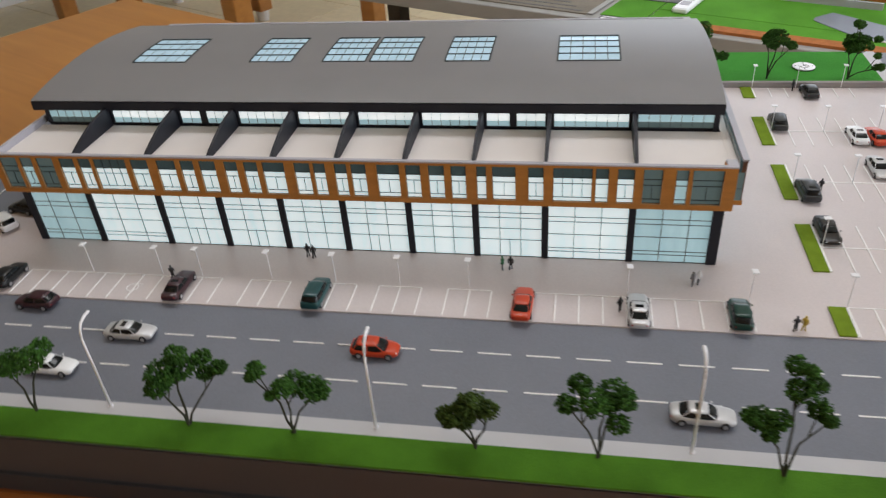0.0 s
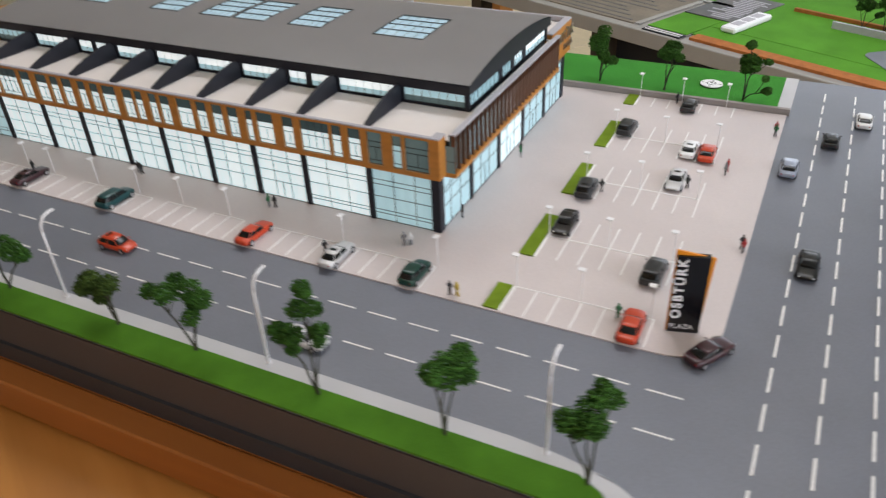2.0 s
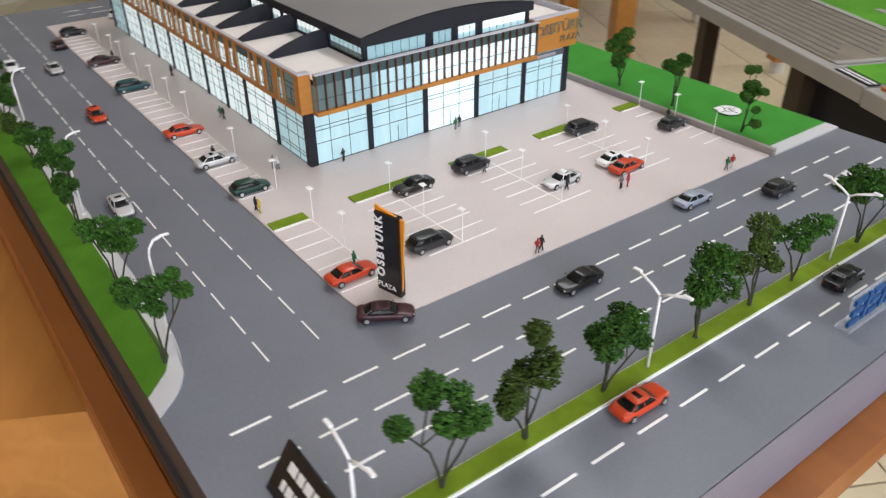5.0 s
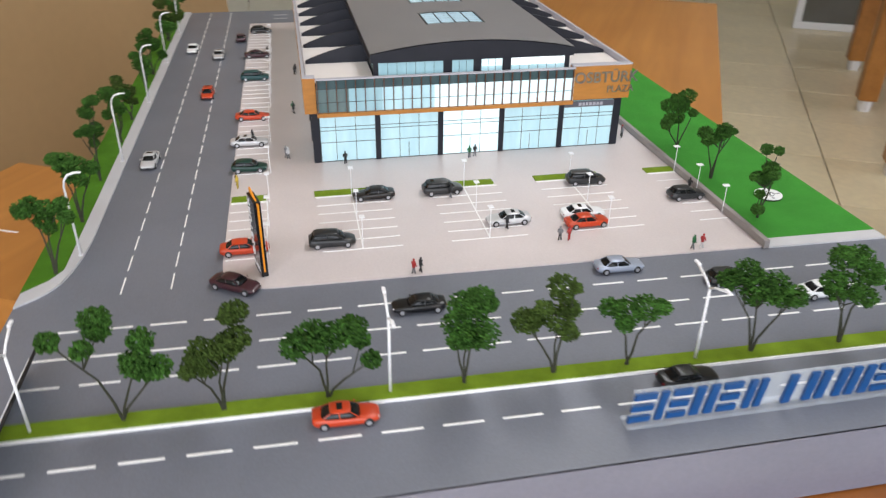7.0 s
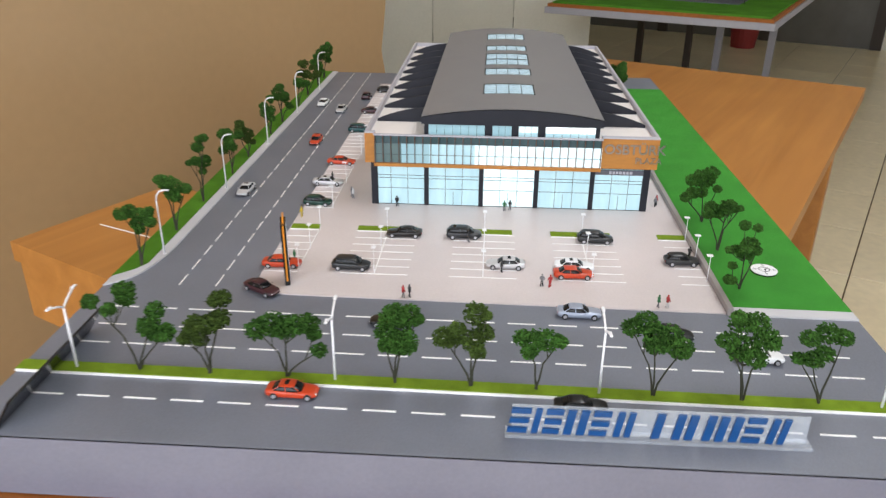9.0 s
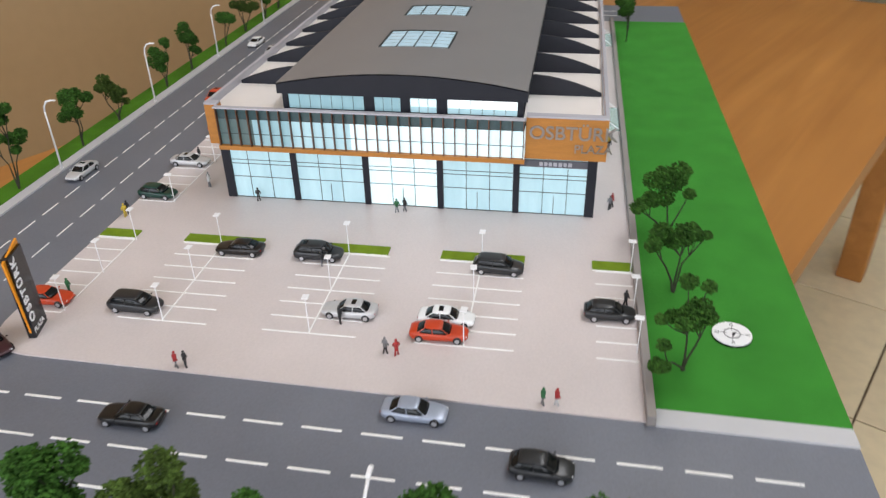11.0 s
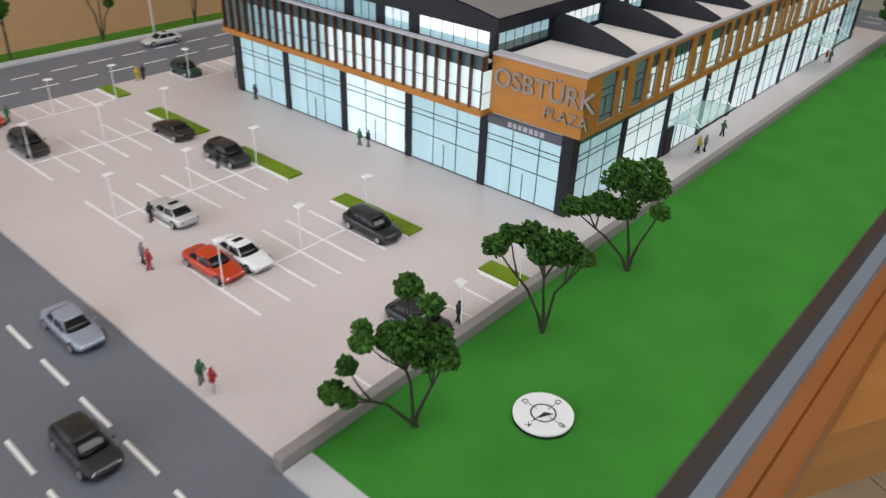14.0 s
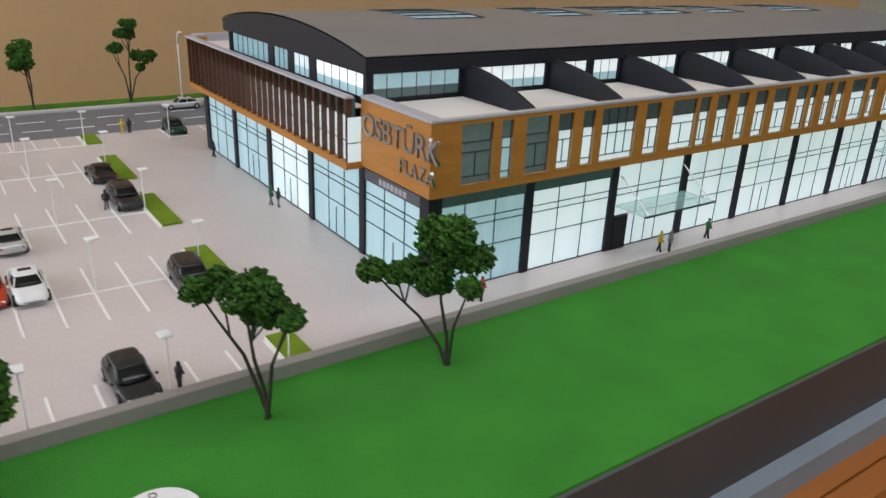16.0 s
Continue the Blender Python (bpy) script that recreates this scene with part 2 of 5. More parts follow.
def box(x0, x1, y0, y1, z0, z1, bm=None, bevel=0.0):
    tmp = bmesh.new()
    bmesh.ops.create_cube(tmp, size=1)
    bmesh.ops.transform(tmp, matrix=Matrix.Translation(((x0 + x1) / 2, (y0 + y1) / 2, (z0 + z1) / 2)) @ Matrix.Diagonal((x1 - x0, y1 - y0, z1 - z0, 1)), verts=tmp.verts)
    if bevel:
        bmesh.ops.bevel(tmp, geom=tmp.edges[:], offset=bevel, segments=1, affect="EDGES")
    if bm is None:
        return tmp
    me = bpy.data.meshes.new("tmp")
    tmp.to_mesh(me)
    tmp.free()
    bm.from_mesh(me)
    bpy.data.meshes.remove(me)
    return bm


def prism(outline, z0, z1, bm=None):
    """An upright prism on an outline of (x, y)."""
    bm = bm or bmesh.new()
    lo = [bm.verts.new((x, y, z0)) for x, y in outline]
    hi = [bm.verts.new((x, y, z1)) for x, y in outline]
    n = len(outline)
    bm.faces.new(hi)
    bm.faces.new(lo[::-1])
    for i in range(n):
        bm.faces.new((lo[i], lo[(i + 1) % n], hi[(i + 1) % n], hi[i]))
    return bm


def side_prism(outline, x0, x1, bm=None):
    """A prism along x on an outline of (y, z)."""
    bm = bm or bmesh.new()
    a = [bm.verts.new((x0, y, z)) for y, z in outline]
    b = [bm.verts.new((x1, y, z)) for y, z in outline]
    n = len(outline)
    bm.faces.new(a)
    bm.faces.new(b[::-1])
    for i in range(n):
        bm.faces.new((a[i], b[i], b[(i + 1) % n], a[(i + 1) % n]))
    return bm


def tube(points, radii, bm=None, sides=6):
    """A round rod along points, with a radius at each."""
    bm = bm or bmesh.new()
    rings = []
    for i, p in enumerate(points):
        p = Vector(p)
        d = (Vector(points[min(i + 1, len(points) - 1)]) - Vector(points[max(i - 1, 0)])).normalized()
        side = d.orthogonal().normalized()
        up = d.cross(side)
        rings.append([bm.verts.new(p + radii[i] * (math.cos(a) * side + math.sin(a) * up)) for a in (2 * math.pi * k / sides for k in range(sides))])
    # orthogonal() may flip between rings; line them up
    for a, b in zip(rings, rings[1:]):
        shift = min(range(sides), key=lambda s: sum((a[k].co - b[(k + s) % sides].co).length for k in range(sides)))
        rev = b[::-1]
        shift2 = min(range(sides), key=lambda s: sum((a[k].co - rev[(k + s) % sides].co).length for k in range(sides)))
        s1 = sum((a[k].co - b[(k + shift) % sides].co).length for k in range(sides))
        s2 = sum((a[k].co - rev[(k + shift2) % sides].co).length for k in range(sides))
        new_b = [b[(k + shift) % sides] for k in range(sides)] if s1 <= s2 else [rev[(k + shift2) % sides] for k in range(sides)]
        b[:] = new_b
        for k in range(sides):
            bm.faces.new((a[k], a[(k + 1) % sides], b[(k + 1) % sides], b[k]))
    bm.faces.new(rings[0][::-1])
    bm.faces.new(rings[-1])
    return bm


def disc(r, z0, z1, n=32, cx=0.0, cy=0.0):
    return prism([(cx + r * math.cos(2 * math.pi * k / n), cy + r * math.sin(2 * math.pi * k / n)) for k in range(n)], z0, z1)


def lettering(name, text, size, depth, m, material, parent, label="", align="CENTER", spacing=1.0, bold=0.0):
    cu = bpy.data.curves.new("letters", "FONT")
    cu.body, cu.size, cu.extrude, cu.align_x, cu.space_character = text, size, depth, align, spacing
    cu.offset = bold
    tmp = new("letters", cu)
    bpy.context.view_layer.update()
    me = bpy.data.meshes.new_from_object(tmp.evaluated_get(bpy.context.evaluated_depsgraph_get()))
    bpy.data.objects.remove(tmp)
    me.materials.clear()
    me.materials.append(material)
    ob = new(name, me)
    ob.parent = parent
    ob.matrix_basis = m
    if label:
        tagged(ob, label)
    return ob


def thing(name, label, category, group="", at=None, kind=""):
    ob = new(name)
    ob.empty_display_size = 0.01
    if at is not None:
        ob.matrix_basis = at
    return tagged(ob, label, category, group, kind)


def rounded(points, i, r, n=8):
    """The outline with its corner i rounded."""
    p, a, b = Vector(points[i]), Vector(points[i - 1]), Vector(points[(i + 1) % len(points)])
    s, e = p + (a - p).normalized() * r, p + (b - p).normalized() * r
    arc = [tuple((1 - t) ** 2 * s + 2 * t * (1 - t) * p + t * t * e) for t in (k / n for k in range(n + 1))]
    return list(points[:i]) + arc + list(points[i + 1:])


# ---- the room ----
rng = random.Random(7)


def structure(name, bm, material, label, m=None):
    ob = part(name, bm, material)
    if m is not None:
        ob.matrix_basis = m
    return tagged(ob, label, name.split("_")[0], kind="structure")


U0, U1, V0, V1 = -6.0, 4.6, -1.4, 4.4
SCREEN_Y = (-1.24, -0.301, 0.322, 0.918)
room_floor = structure("floor", box(U0 - 0.2, U1 + 0.2, V0 - 3.1, V1 + 0.2, FLOOR - 0.12, FLOOR - 0.008), GROUT, "beige ceramic tiled floor with dark joints", ROOM)
structure("ceiling", box(U0 - 0.2, U1 + 0.2, V0 - 3.1, V1 + 0.2, 2.1, 2.25), CEILING, "plain white painted ceiling", ROOM)
# brown panelled wall behind the street side, ends with a raw edge
bm = bmesh.new()
edge = [(0.35 + 0.02 * math.sin(7 * k) + 0.008 * math.sin(23 * k), FLOOR + k * 0.074) for k in range(41)]
front = [bm.verts.new((u, V0, z)) for u, z in edge] + [bm.verts.new((U1, V0, 2.1)), bm.verts.new((U1, V0, FLOOR))]
back = [bm.verts.new((v.co.x, V0 - 0.03, v.co.z)) for v in front]
bm.faces.new(front)
bm.faces.new(back[::-1])
for k in range(len(front)):
    j = (k + 1) % len(front)
    bm.faces.new((front[k], back[k], back[j], front[j]))
structure("wall_south", bm, BROWN_WALL, "glossy plain brown panel wall with a ragged end", ROOM)
structure("wall_south_2", box(U0, U1, V0 - 3.05, V0 - 2.9, FLOOR, 2.1), PLASTER, "plain cream plastered wall", ROOM)
structure("wall_west", box(U0 - 0.15, U0, V0 - 3.05, V1, FLOOR, 2.1), PLASTER, "plain cream plastered wall", ROOM)
# walls out of view; their window openings are assumed, to seat the lamps
for nm, a, b in (("wall_east", (U1, U1 + 0.15, V0 - 3.05, V1), "u"), ("wall_north", (U0, U1, V1, V1 + 0.15), "v")):
    bm = bmesh.new()
    x0, x1, y0, y1 = a
    box(x0, x1, y0, y1, FLOOR, 0.0, bm)
    box(x0, x1, y0, y1, 1.9, 2.1, bm)
    if b == "u":
        box(x0, x1, y0, -1.3, 0.0, 1.9, bm)
        box(x0, x1, 2.9, y1, 0.0, 1.9, bm)
    else:
        box(x0, -1.9, y0, y1, 0.0, 1.9, bm)
        box(3.1, x1, y0, y1, 0.0, 1.9, bm)
    structure(nm, bm, PLASTER, "plain cream plastered wall with a wide window opening", ROOM)
# dark doorway and white leaf in the far wall
door = structure("door_1", box(U0 + 0.004, U0 + 0.05, -3.4, -0.2, FLOOR, 1.6), DARK_PANEL, "dark grey glazed partition at the far end", ROOM)
for v in (-3.4, -2.35, -1.3, -0.3):
    part("frame_post", box(U0 + 0.05, U0 + 0.09, v, v + 0.1, FLOOR, 1.6), DARK_TIMBER, door)
leaf = structure("door_2", box(U0 + 0.06, U0 + 0.11, 3.4, 4.3, FLOOR + 0.03, 1.4, bevel=0.004), PLASTER, "white door leaf with dark frame", ROOM)
screen = thing("folding_screen", "tall pale cream folded cloth screen behind the tables", "screen")
for (xa, ya), (xb, yb) in (((-4.95, SCREEN_Y[0]), (-5.03, SCREEN_Y[1])), ((-5.03, SCREEN_Y[1]), (-4.95, SCREEN_Y[2])), ((-4.95, SCREEN_Y[2]), (-5.03, SCREEN_Y[3]))):
    part("panel", prism([(xa, ya + 0.003), (xb, yb - 0.003), (xb - 0.03, yb - 0.003), (xa - 0.03, ya + 0.003)], FLOOR, 1.3), PLASTER, screen)

# big orange table under the board
table = thing("wooden_table", "large orange beech table with worn scratched top", "table", at=ROOM)
TT = -0.112
part("tabletop", prism([(-0.235, -0.963), (1.53, -0.963), (1.53, -1.082), (1.864, -1.082), (1.864, 0.018), (-0.235, 0.018)], TT - 0.035, TT), TABLE_WOOD, table)
part("apron", box(-0.12, 1.81, -0.94, -0.91, TT - 0.13, TT - 0.035), TABLE_WOOD, table)
part("apron", box(-0.12, 1.81, -0.05, -0.02, TT - 0.13, TT - 0.035), TABLE_WOOD, table)
part("apron", box(1.834, 1.861, -1.07, 0.01, TT - 0.14, TT - 0.035), TABLE_WOOD, table)
for u in (-0.17, 1.76):
    for v in (-0.94, -0.09):
        part("leg", box(u, u + 0.07, v, v + 0.07, FLOOR, TT - 0.035, bevel=0.004), TABLE_WOOD, table)
part("scratch", prism([(1.735, -1.02), (1.738, -1.02), (1.728, -0.90), (1.725, -0.90)], TT, TT + 0.0004), WHITE, table)
tray = thing("model_tray", "reddish beech tray carrying the model board", "tray")
part("panel", box(-0.97, 0.58, -0.2802, 0.598, TT + 0.014, -0.066), TRAY_WOOD, tray)
part("lip", box(-0.985, 0.594, -0.306, -0.2805, TT + 0.006, -0.0655, bevel=0.002), TRAY_WOOD, tray)
part("lip", box(-0.985, 0.594, 0.598, 0.613, TT + 0.006, -0.0655, bevel=0.002), TRAY_WOOD, tray)
for x in (-0.9, -0.45, 0.0, 0.25):
    part("runner", box(x, x + 0.05, -0.2 if x < 0 else 0.0, 0.5 if x > -0.6 else 0.3, TT, TT + 0.014), TRAY_WOOD, tray)

# ---- model board ----
BX0, BX1, BY0, BY1 = -0.935, 0.555, -0.276, 0.577
board = thing("model_board", "thick grey display board carrying the model", "board", kind="structure")
part("core", box(BX0 + 0.002, BX1 - 0.002, BY0 + 0.002, BY1 - 0.002, -0.064, -0.003), BOARD_EDGE, board)
# end edges paler, street and lawn edges darker: lighting put into the colour
part("edge_strip", box(BX1 - 0.002, BX1, BY0, BY1, -0.064, -0.0015), BOARD_EDGE, board, "pale lavender grey painted edge")
part("edge_strip", box(BX0, BX0 + 0.002, BY0, BY1, -0.064, -0.0015), BOARD_EDGE, board)
part("edge_strip", box(BX0 + 0.002, BX1 - 0.002, BY0, BY0 + 0.002, -0.064, -0.0015), SIDE_SHADED, board, "dark grey painted edge")
part("edge_strip", box(BX0 + 0.002, BX1 - 0.002, BY1 - 0.002, BY1, -0.064, -0.0015), SIDE_SHADED, board, "dark grey painted edge")
part("trim", box(BX0, BX1 - 0.01, BY1, BY1 + 0.0105, -0.066, -0.050), BOARD_TRIM, board, "blue grey trim strip")
part("trim", box(BX0, BX1 - 0.01, BY0 - 0.0035, BY0, -0.066, -0.045), SHADED_TRIM, board, "dark trim strip")

ROAD_Z = -0.0008
road = structure("road", box(BX0, BX1, BY0, BY1, -0.003, ROAD_Z), ASPHALT, "smooth grey model road surface")
SKEW = 0.0135      # the avenue runs slightly askew to the plaza
lot = [(-0.80, -0.1005), (0.2905, -0.1005), (0.2985, 0.437), (-0.80, 0.437)]
pavement = structure("pavement", prism(rounded(lot, 1, 0.05), ROAD_Z, 0.0006), PAVING, "pale pinkish beige paved plaza")
walk_outline = [(BX0, -0.2468), (BX0, -0.2328), (0.17, -0.2328), (0.222, -0.236), (0.264, -0.249), (0.286, -0.2755), (0.263, -0.2755), (0.2425, -0.2555), (0.225, -0.2468)]
structure("pavement_2", prism(rounded(rounded(walk_outline, 4, 0.02), 3, 0.03), ROAD_Z, 0.0012), WALKWAY, "pale grey street walkway with rounded corner")
structure("pavement_3", prism([(0.2845, 0.4435), (0.3015, 0.4435), (0.3035, BY1), (0.2865, BY1)], ROAD_Z, 0.0012), WALKWAY, "short pale grey walkway beside the lawn")
grass = part("grass", prism([(BX0, BY0), (0.2625, BY0), (0.2415, -0.2555), (0.224, -0.247), (BX0, -0.247)], ROAD_Z, 0.0016), LAWN_DARK)
tagged(grass, "green flocked grass strip along the walkway", "grass", kind="structure")
lawn = part("lawn", prism([(-0.80, 0.4435), (0.2845, 0.4435), (0.2865, BY1), (-0.80, BY1)], ROAD_Z, 0.0012), LAWN)
tagged(lawn, "bright green flocked lawn behind a low wall", "lawn", kind="structure")
structure("wall_low", box(-0.80, 0.3015, 0.437, 0.4432, ROAD_Z, 0.0085, bevel=0.0004), LOW_WALL, "low grey retaining wall along the lawn")


def askew(x0, x1, y0, y1, z0, z1):
    """A slab along the avenue."""
    return prism([(x0 + SKEW * y0, y0), (x1 + SKEW * y0, y0), (x1 + SKEW * y1, y1), (x0 + SKEW * y1, y1)], z0, z1)


median = structure("median", askew(0.4485, 0.4665, BY0, BY1, ROAD_Z, 0.0016), WHITE, "narrow raised median with pale kerb")
part("median_grass", askew(0.4495, 0.4650, BY0, BY1, 0.0016, 0.0026), OLIVE, median, "olive green flocked grass")


def mark(x0, x1, y0, y1, parent, name="lane_mark", z=ROAD_Z):
    return part(name, box(x0, x1, y0, y1, z, z + 0.0005), WHITE, parent)


for k in range(29):
    for y, off in ((-0.1445, 0.0), (-0.1883, 0.001)):
        x = 0.2755 - 0.0418 * k + off
        if x - 0.0285 > BX0:
            mark(x - 0.0285, x, y - 0.0007, y + 0.0007, road)
for x, start in ((0.334, -0.243), (0.372, -0.240), (0.408, -0.241), (0.4975, -0.242)):
    for k in range(21):
        y = start + 0.0439 * k
        if y + 0.03 < BY1:
            part("lane_mark", askew(x - 0.001, x + 0.001, y, y + 0.0298, ROAD_Z, ROAD_Z + 0.0005), WHITE, road)
for k in range(12):
    for x in (-0.85, -0.885):
        mark(x - 0.0007, x + 0.0007, -0.05 + 0.043 * k, -0.021 + 0.043 * k, road)

# parking bays: street side
LW = 0.0007
for a, b in ((-0.70, -0.484), (-0.453, -0.411), (-0.388, -0.343), (-0.320, -0.278), (-0.252, -0.210), (-0.171, 0.0225)):
    mark(a, b, -0.0590, -0.0580, pavement, "bay_line", 0.0006)
    n = round((b - a) / 0.0215)
    for k in range(n + 1):
        x = a + (b - a) * k / n
        mark(x - LW, x + LW, -0.0985, -0.0590, pavement, "bay_line", 0.0006)
for k in range(7):
    x = 0.106 + 0.0213 * k
    mark(x - LW, x + LW, -0.0985, -0.0592, pavement, "bay_line", 0.0006)
mark(0.1055, 0.2343, -0.0592, -0.0582, pavement, "bay_line", 0.0006)
for y in (0.036, 0.1675, 0.2975):
    mark(0.105, 0.233, y - 0.0007, y + 0.0007, pavement, "bay_line", 0.0006)
    for k in range(7):
        x = 0.1055 + 0.0212 * k
        for s in (-1, 1):
            a, b = sorted((y + s * 0.0008, y + s * 0.0405))
            mark(x - LW, x + LW, a, b, pavement, "bay_line", 0.0006)
for k in range(7):
    x = 0.1055 + 0.0212 * k
    mark(x - LW, x + LW, 0.403, 0.436, pavement, "bay_line", 0.0006)
# wheelchair bay symbol
ring = bmesh.new()
for k in range(20):
    a, b = 2 * math.pi * k / 20, 2 * math.pi * (k + 0.9) / 20
    prism([(r * math.cos(t) - 0.5725, r * math.sin(t) - 0.080) for r, t in ((0.0054, a), (0.0064, a), (0.0064, b), (0.0054, b))], 0.0006, 0.0010, ring)
box(-0.5710, -0.5699, -0.080, -0.066, 0.0006, 0.0010, ring)
box(-0.5699, -0.5640, -0.0745, -0.0735, 0.0006, 0.0010, ring)
part("bay_symbol", ring, WHITE, pavement)
for y0, y1 in ((-0.0985, -0.0595), (-0.006, 0.076), (0.127, 0.205), (0.257, 0.337), (0.400, 0.4365)):
    isl = thing("planted_island", "narrow olive green planted strip with white kerb", "planter", "islands in the car park")
    part("flock", box(0.089, 0.1035, y0, y1, 0.0006, 0.0022), OLIVE, isl)
    part("kerb", box(0.1036, 0.1046, y0, y1, 0.0006, 0.0014), WHITE, isl)

# ---- the plaza building ----
L, W, NB = 0.726, 0.40, 10
# column lines, from the car park end to the far end
COLS_S = [0, -0.081, -0.163, -0.231, -0.298, -0.366, -0.432, -0.499, -0.567, -0.648, -L]
COLS_N = [0, -0.077, -0.155, -0.232, -0.302, -0.374, -0.444, -0.511, -0.580, -0.650, -L]
plaza = thing("plaza_building", "lit model plaza with orange veneer band and grey vaulted roof", "building")
part("core", box(-L + 0.004, -0.004, 0.004, W - 0.004, 0.0006, 0.1035), CHARCOAL, plaza)
GT = 0.0625     # top of the ground floor glazing


def bay_front(x0, x1, face, material, door, band, bars_z):
    """A glazed ground bay along x at y=0 that faces -y; face is a matrix that carries it to its wall."""
    glass = part("window", box(x0 + 0.003, x1 - 0.003, 0.0008, 0.0038, 0.0008, GT), material, plaza)
    glass.matrix_basis = face
    w = x1 - x0 - 0.006
    lines = bmesh.new()
    t = 0.00028
    top = GT
    for f in (1 / 3, 2 / 3):
        xm = x0 + 0.003 + w * f
        box(xm - t, xm + t, 0.0003, 0.0008, 0.0008, top, lines)
    for z in bars_z:
        box(x0 + 0.003, x1 - 0.003, 0.0003, 0.0008, z - t, z + t, lines)
    if door:
        for f in (0.49,):
            xm = x0 + 0.003 + w * f
            box(xm - t, xm + t, 0.0003, 0.0008, 0.0008, 0.022, lines)
    box(x0 + 0.003, x1 - 0.003, 0.0003, 0.0008, 0.0006, 0.0014, lines)
    part("window_frame", lines, MULLION, glass)
    if band:
        b = part("sign_band", box(x0 + 0.003, x1 - 0.003, -0.0006, 0.0008, GT - 0.0075, GT), GREYBAND, plaza)
        b.matrix_basis = face
        bars = bmesh.new()
        r = random.Random(int(x0 * 1000) + 5)
        xc = (x0 + x1) / 2 - 0.017
        for k in range(7):
            bw = r.uniform(0.0030, 0.0040)
            box(xc, xc + bw, -0.0010, -0.0006, GT - 0.0058, GT - 0.0018, bars)
            xc += bw + 0.0014
        part("sign_bars", bars, CAP, b)


def column(x, face, w=0.0066):
    c = part("column", box(x - w / 2, x + w / 2, -0.0012, 0.004, 0.0006, 0.068), CHARCOAL, plaza)
    c.matrix_basis = face


FACE_S = Matrix.Identity(4)
FACE_N = Matrix.Translation((0, W, 0)) @ Matrix.Diagonal((1, -1, 1, 1))
FACE_E = Matrix(((0, -1, 0, 0), (1, 0, 0, 0), (0, 0, 1, 0), (0, 0, 0, 1)))        # local x runs along y, faces +x
FIVE, FOUR, THREE = (0.0092, 0.0133, 0.0295, 0.044, 0.0495), (0.021, 0.034, 0.0465, 0.052), (0.026, 0.0415, 0.046)
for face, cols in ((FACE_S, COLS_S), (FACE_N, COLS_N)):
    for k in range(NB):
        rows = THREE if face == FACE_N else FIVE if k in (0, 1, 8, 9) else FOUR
        # weaker glow of the end bays comes from the half-lit pane material
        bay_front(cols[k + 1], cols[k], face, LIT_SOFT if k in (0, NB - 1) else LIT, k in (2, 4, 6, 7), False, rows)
    for k in range(1, NB):
        column(cols[k], face)
# dark lintel strips over the first two bays of the lawn side
for k in (0, 1):
    part("lintel", box(COLS_N[k + 1] + 0.0034, COLS_N[k] - 0.0088 if k == 0 else COLS_N[k] - 0.0034, W - 0.0006, W + 0.0008, GT - 0.006, GT + 0.004), SHADED, plaza, "dark glass lintel strip")
EB = W / 5
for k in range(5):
    # middle bay glows most, by its pane material
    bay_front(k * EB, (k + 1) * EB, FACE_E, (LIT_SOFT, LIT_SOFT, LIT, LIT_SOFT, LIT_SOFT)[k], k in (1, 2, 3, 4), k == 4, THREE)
for k in range(1, 5):
    column(k * EB, FACE_E)
for x, y in ((0, 0), (0, W), (-L, 0), (-L, W)):
    part("column", box(x - 0.0085 if x == 0 else x, x + 0.0012 if x == 0 else x + 0.0085, y - 0.0012 if y == 0 else y - 0.0085, y + 0.0085 if y == 0 else y + 0.0012, 0.0006, 0.068), CHARCOAL, plaza)
part("end_wall", box(-L - 0.001, -L + 0.004, 0.0085, W - 0.0085, 0.0006, 0.1035), CHARCOAL, plaza)

# upper storey band: veneer with irregular windows
ZB, ZT = 0.067, 0.110
OV = 0.0085    # how far the band stands out
wins = [(-0.7305, -0.7104), (-0.7072, -0.6926), (-0.6882, -0.6683), (-0.6617, -0.6443), (-0.64, -0.6257), (-0.6227, -0.5864),
        (-0.5813, -0.5619), (-0.5527, -0.5319), (-0.527, -0.5121), (-0.5064, -0.4888), (-0.4799, -0.4657), (-0.4593, -0.4445),
        (-0.4397, -0.4167), (-0.4069, -0.3904), (-0.3873, -0.3748), (-0.366, -0.3533), (-0.3494, -0.3342), (-0.3239, -0.3013),
        (-0.2956, -0.2807), (-0.2733, -0.2578), (-0.2517, -0.2371), (-0.2273, -0.2179), (-0.2125, -0.1903), (-0.1789, -0.1643),
        (-0.1559, -0.12), (-0.1172, -0.1052), (-0.0977, -0.0823), (-0.0749, -0.0577), (-0.0463, -0.0353), (-0.032, -0.0050)]
# the lawn side has a rhythm of its own near the car park and repeats the street side beyond
wins_n = [w for w in wins if w[1] < -0.48] + [
    (-0.474, -0.461), (-0.455, -0.430), (-0.419, -0.406), (-0.400, -0.387), (-0.377, -0.367), (-0.363, -0.347), (-0.337, -0.316), (-0.308, -0.292),
    (-0.283, -0.270), (-0.260, -0.245), (-0.238, -0.2255), (-0.2225, -0.196), (-0.184, -0.169), (-0.160, -0.127), (-0.121, -0.110), (-0.102, -0.089),
    (-0.083, -0.063), (-0.053, -0.044), (-0.038, -0.0150)]
XE = 0.005     # end of the band at the car park
WZ0, WZ1, WZM = 0.0715, 0.1075, 0.0965
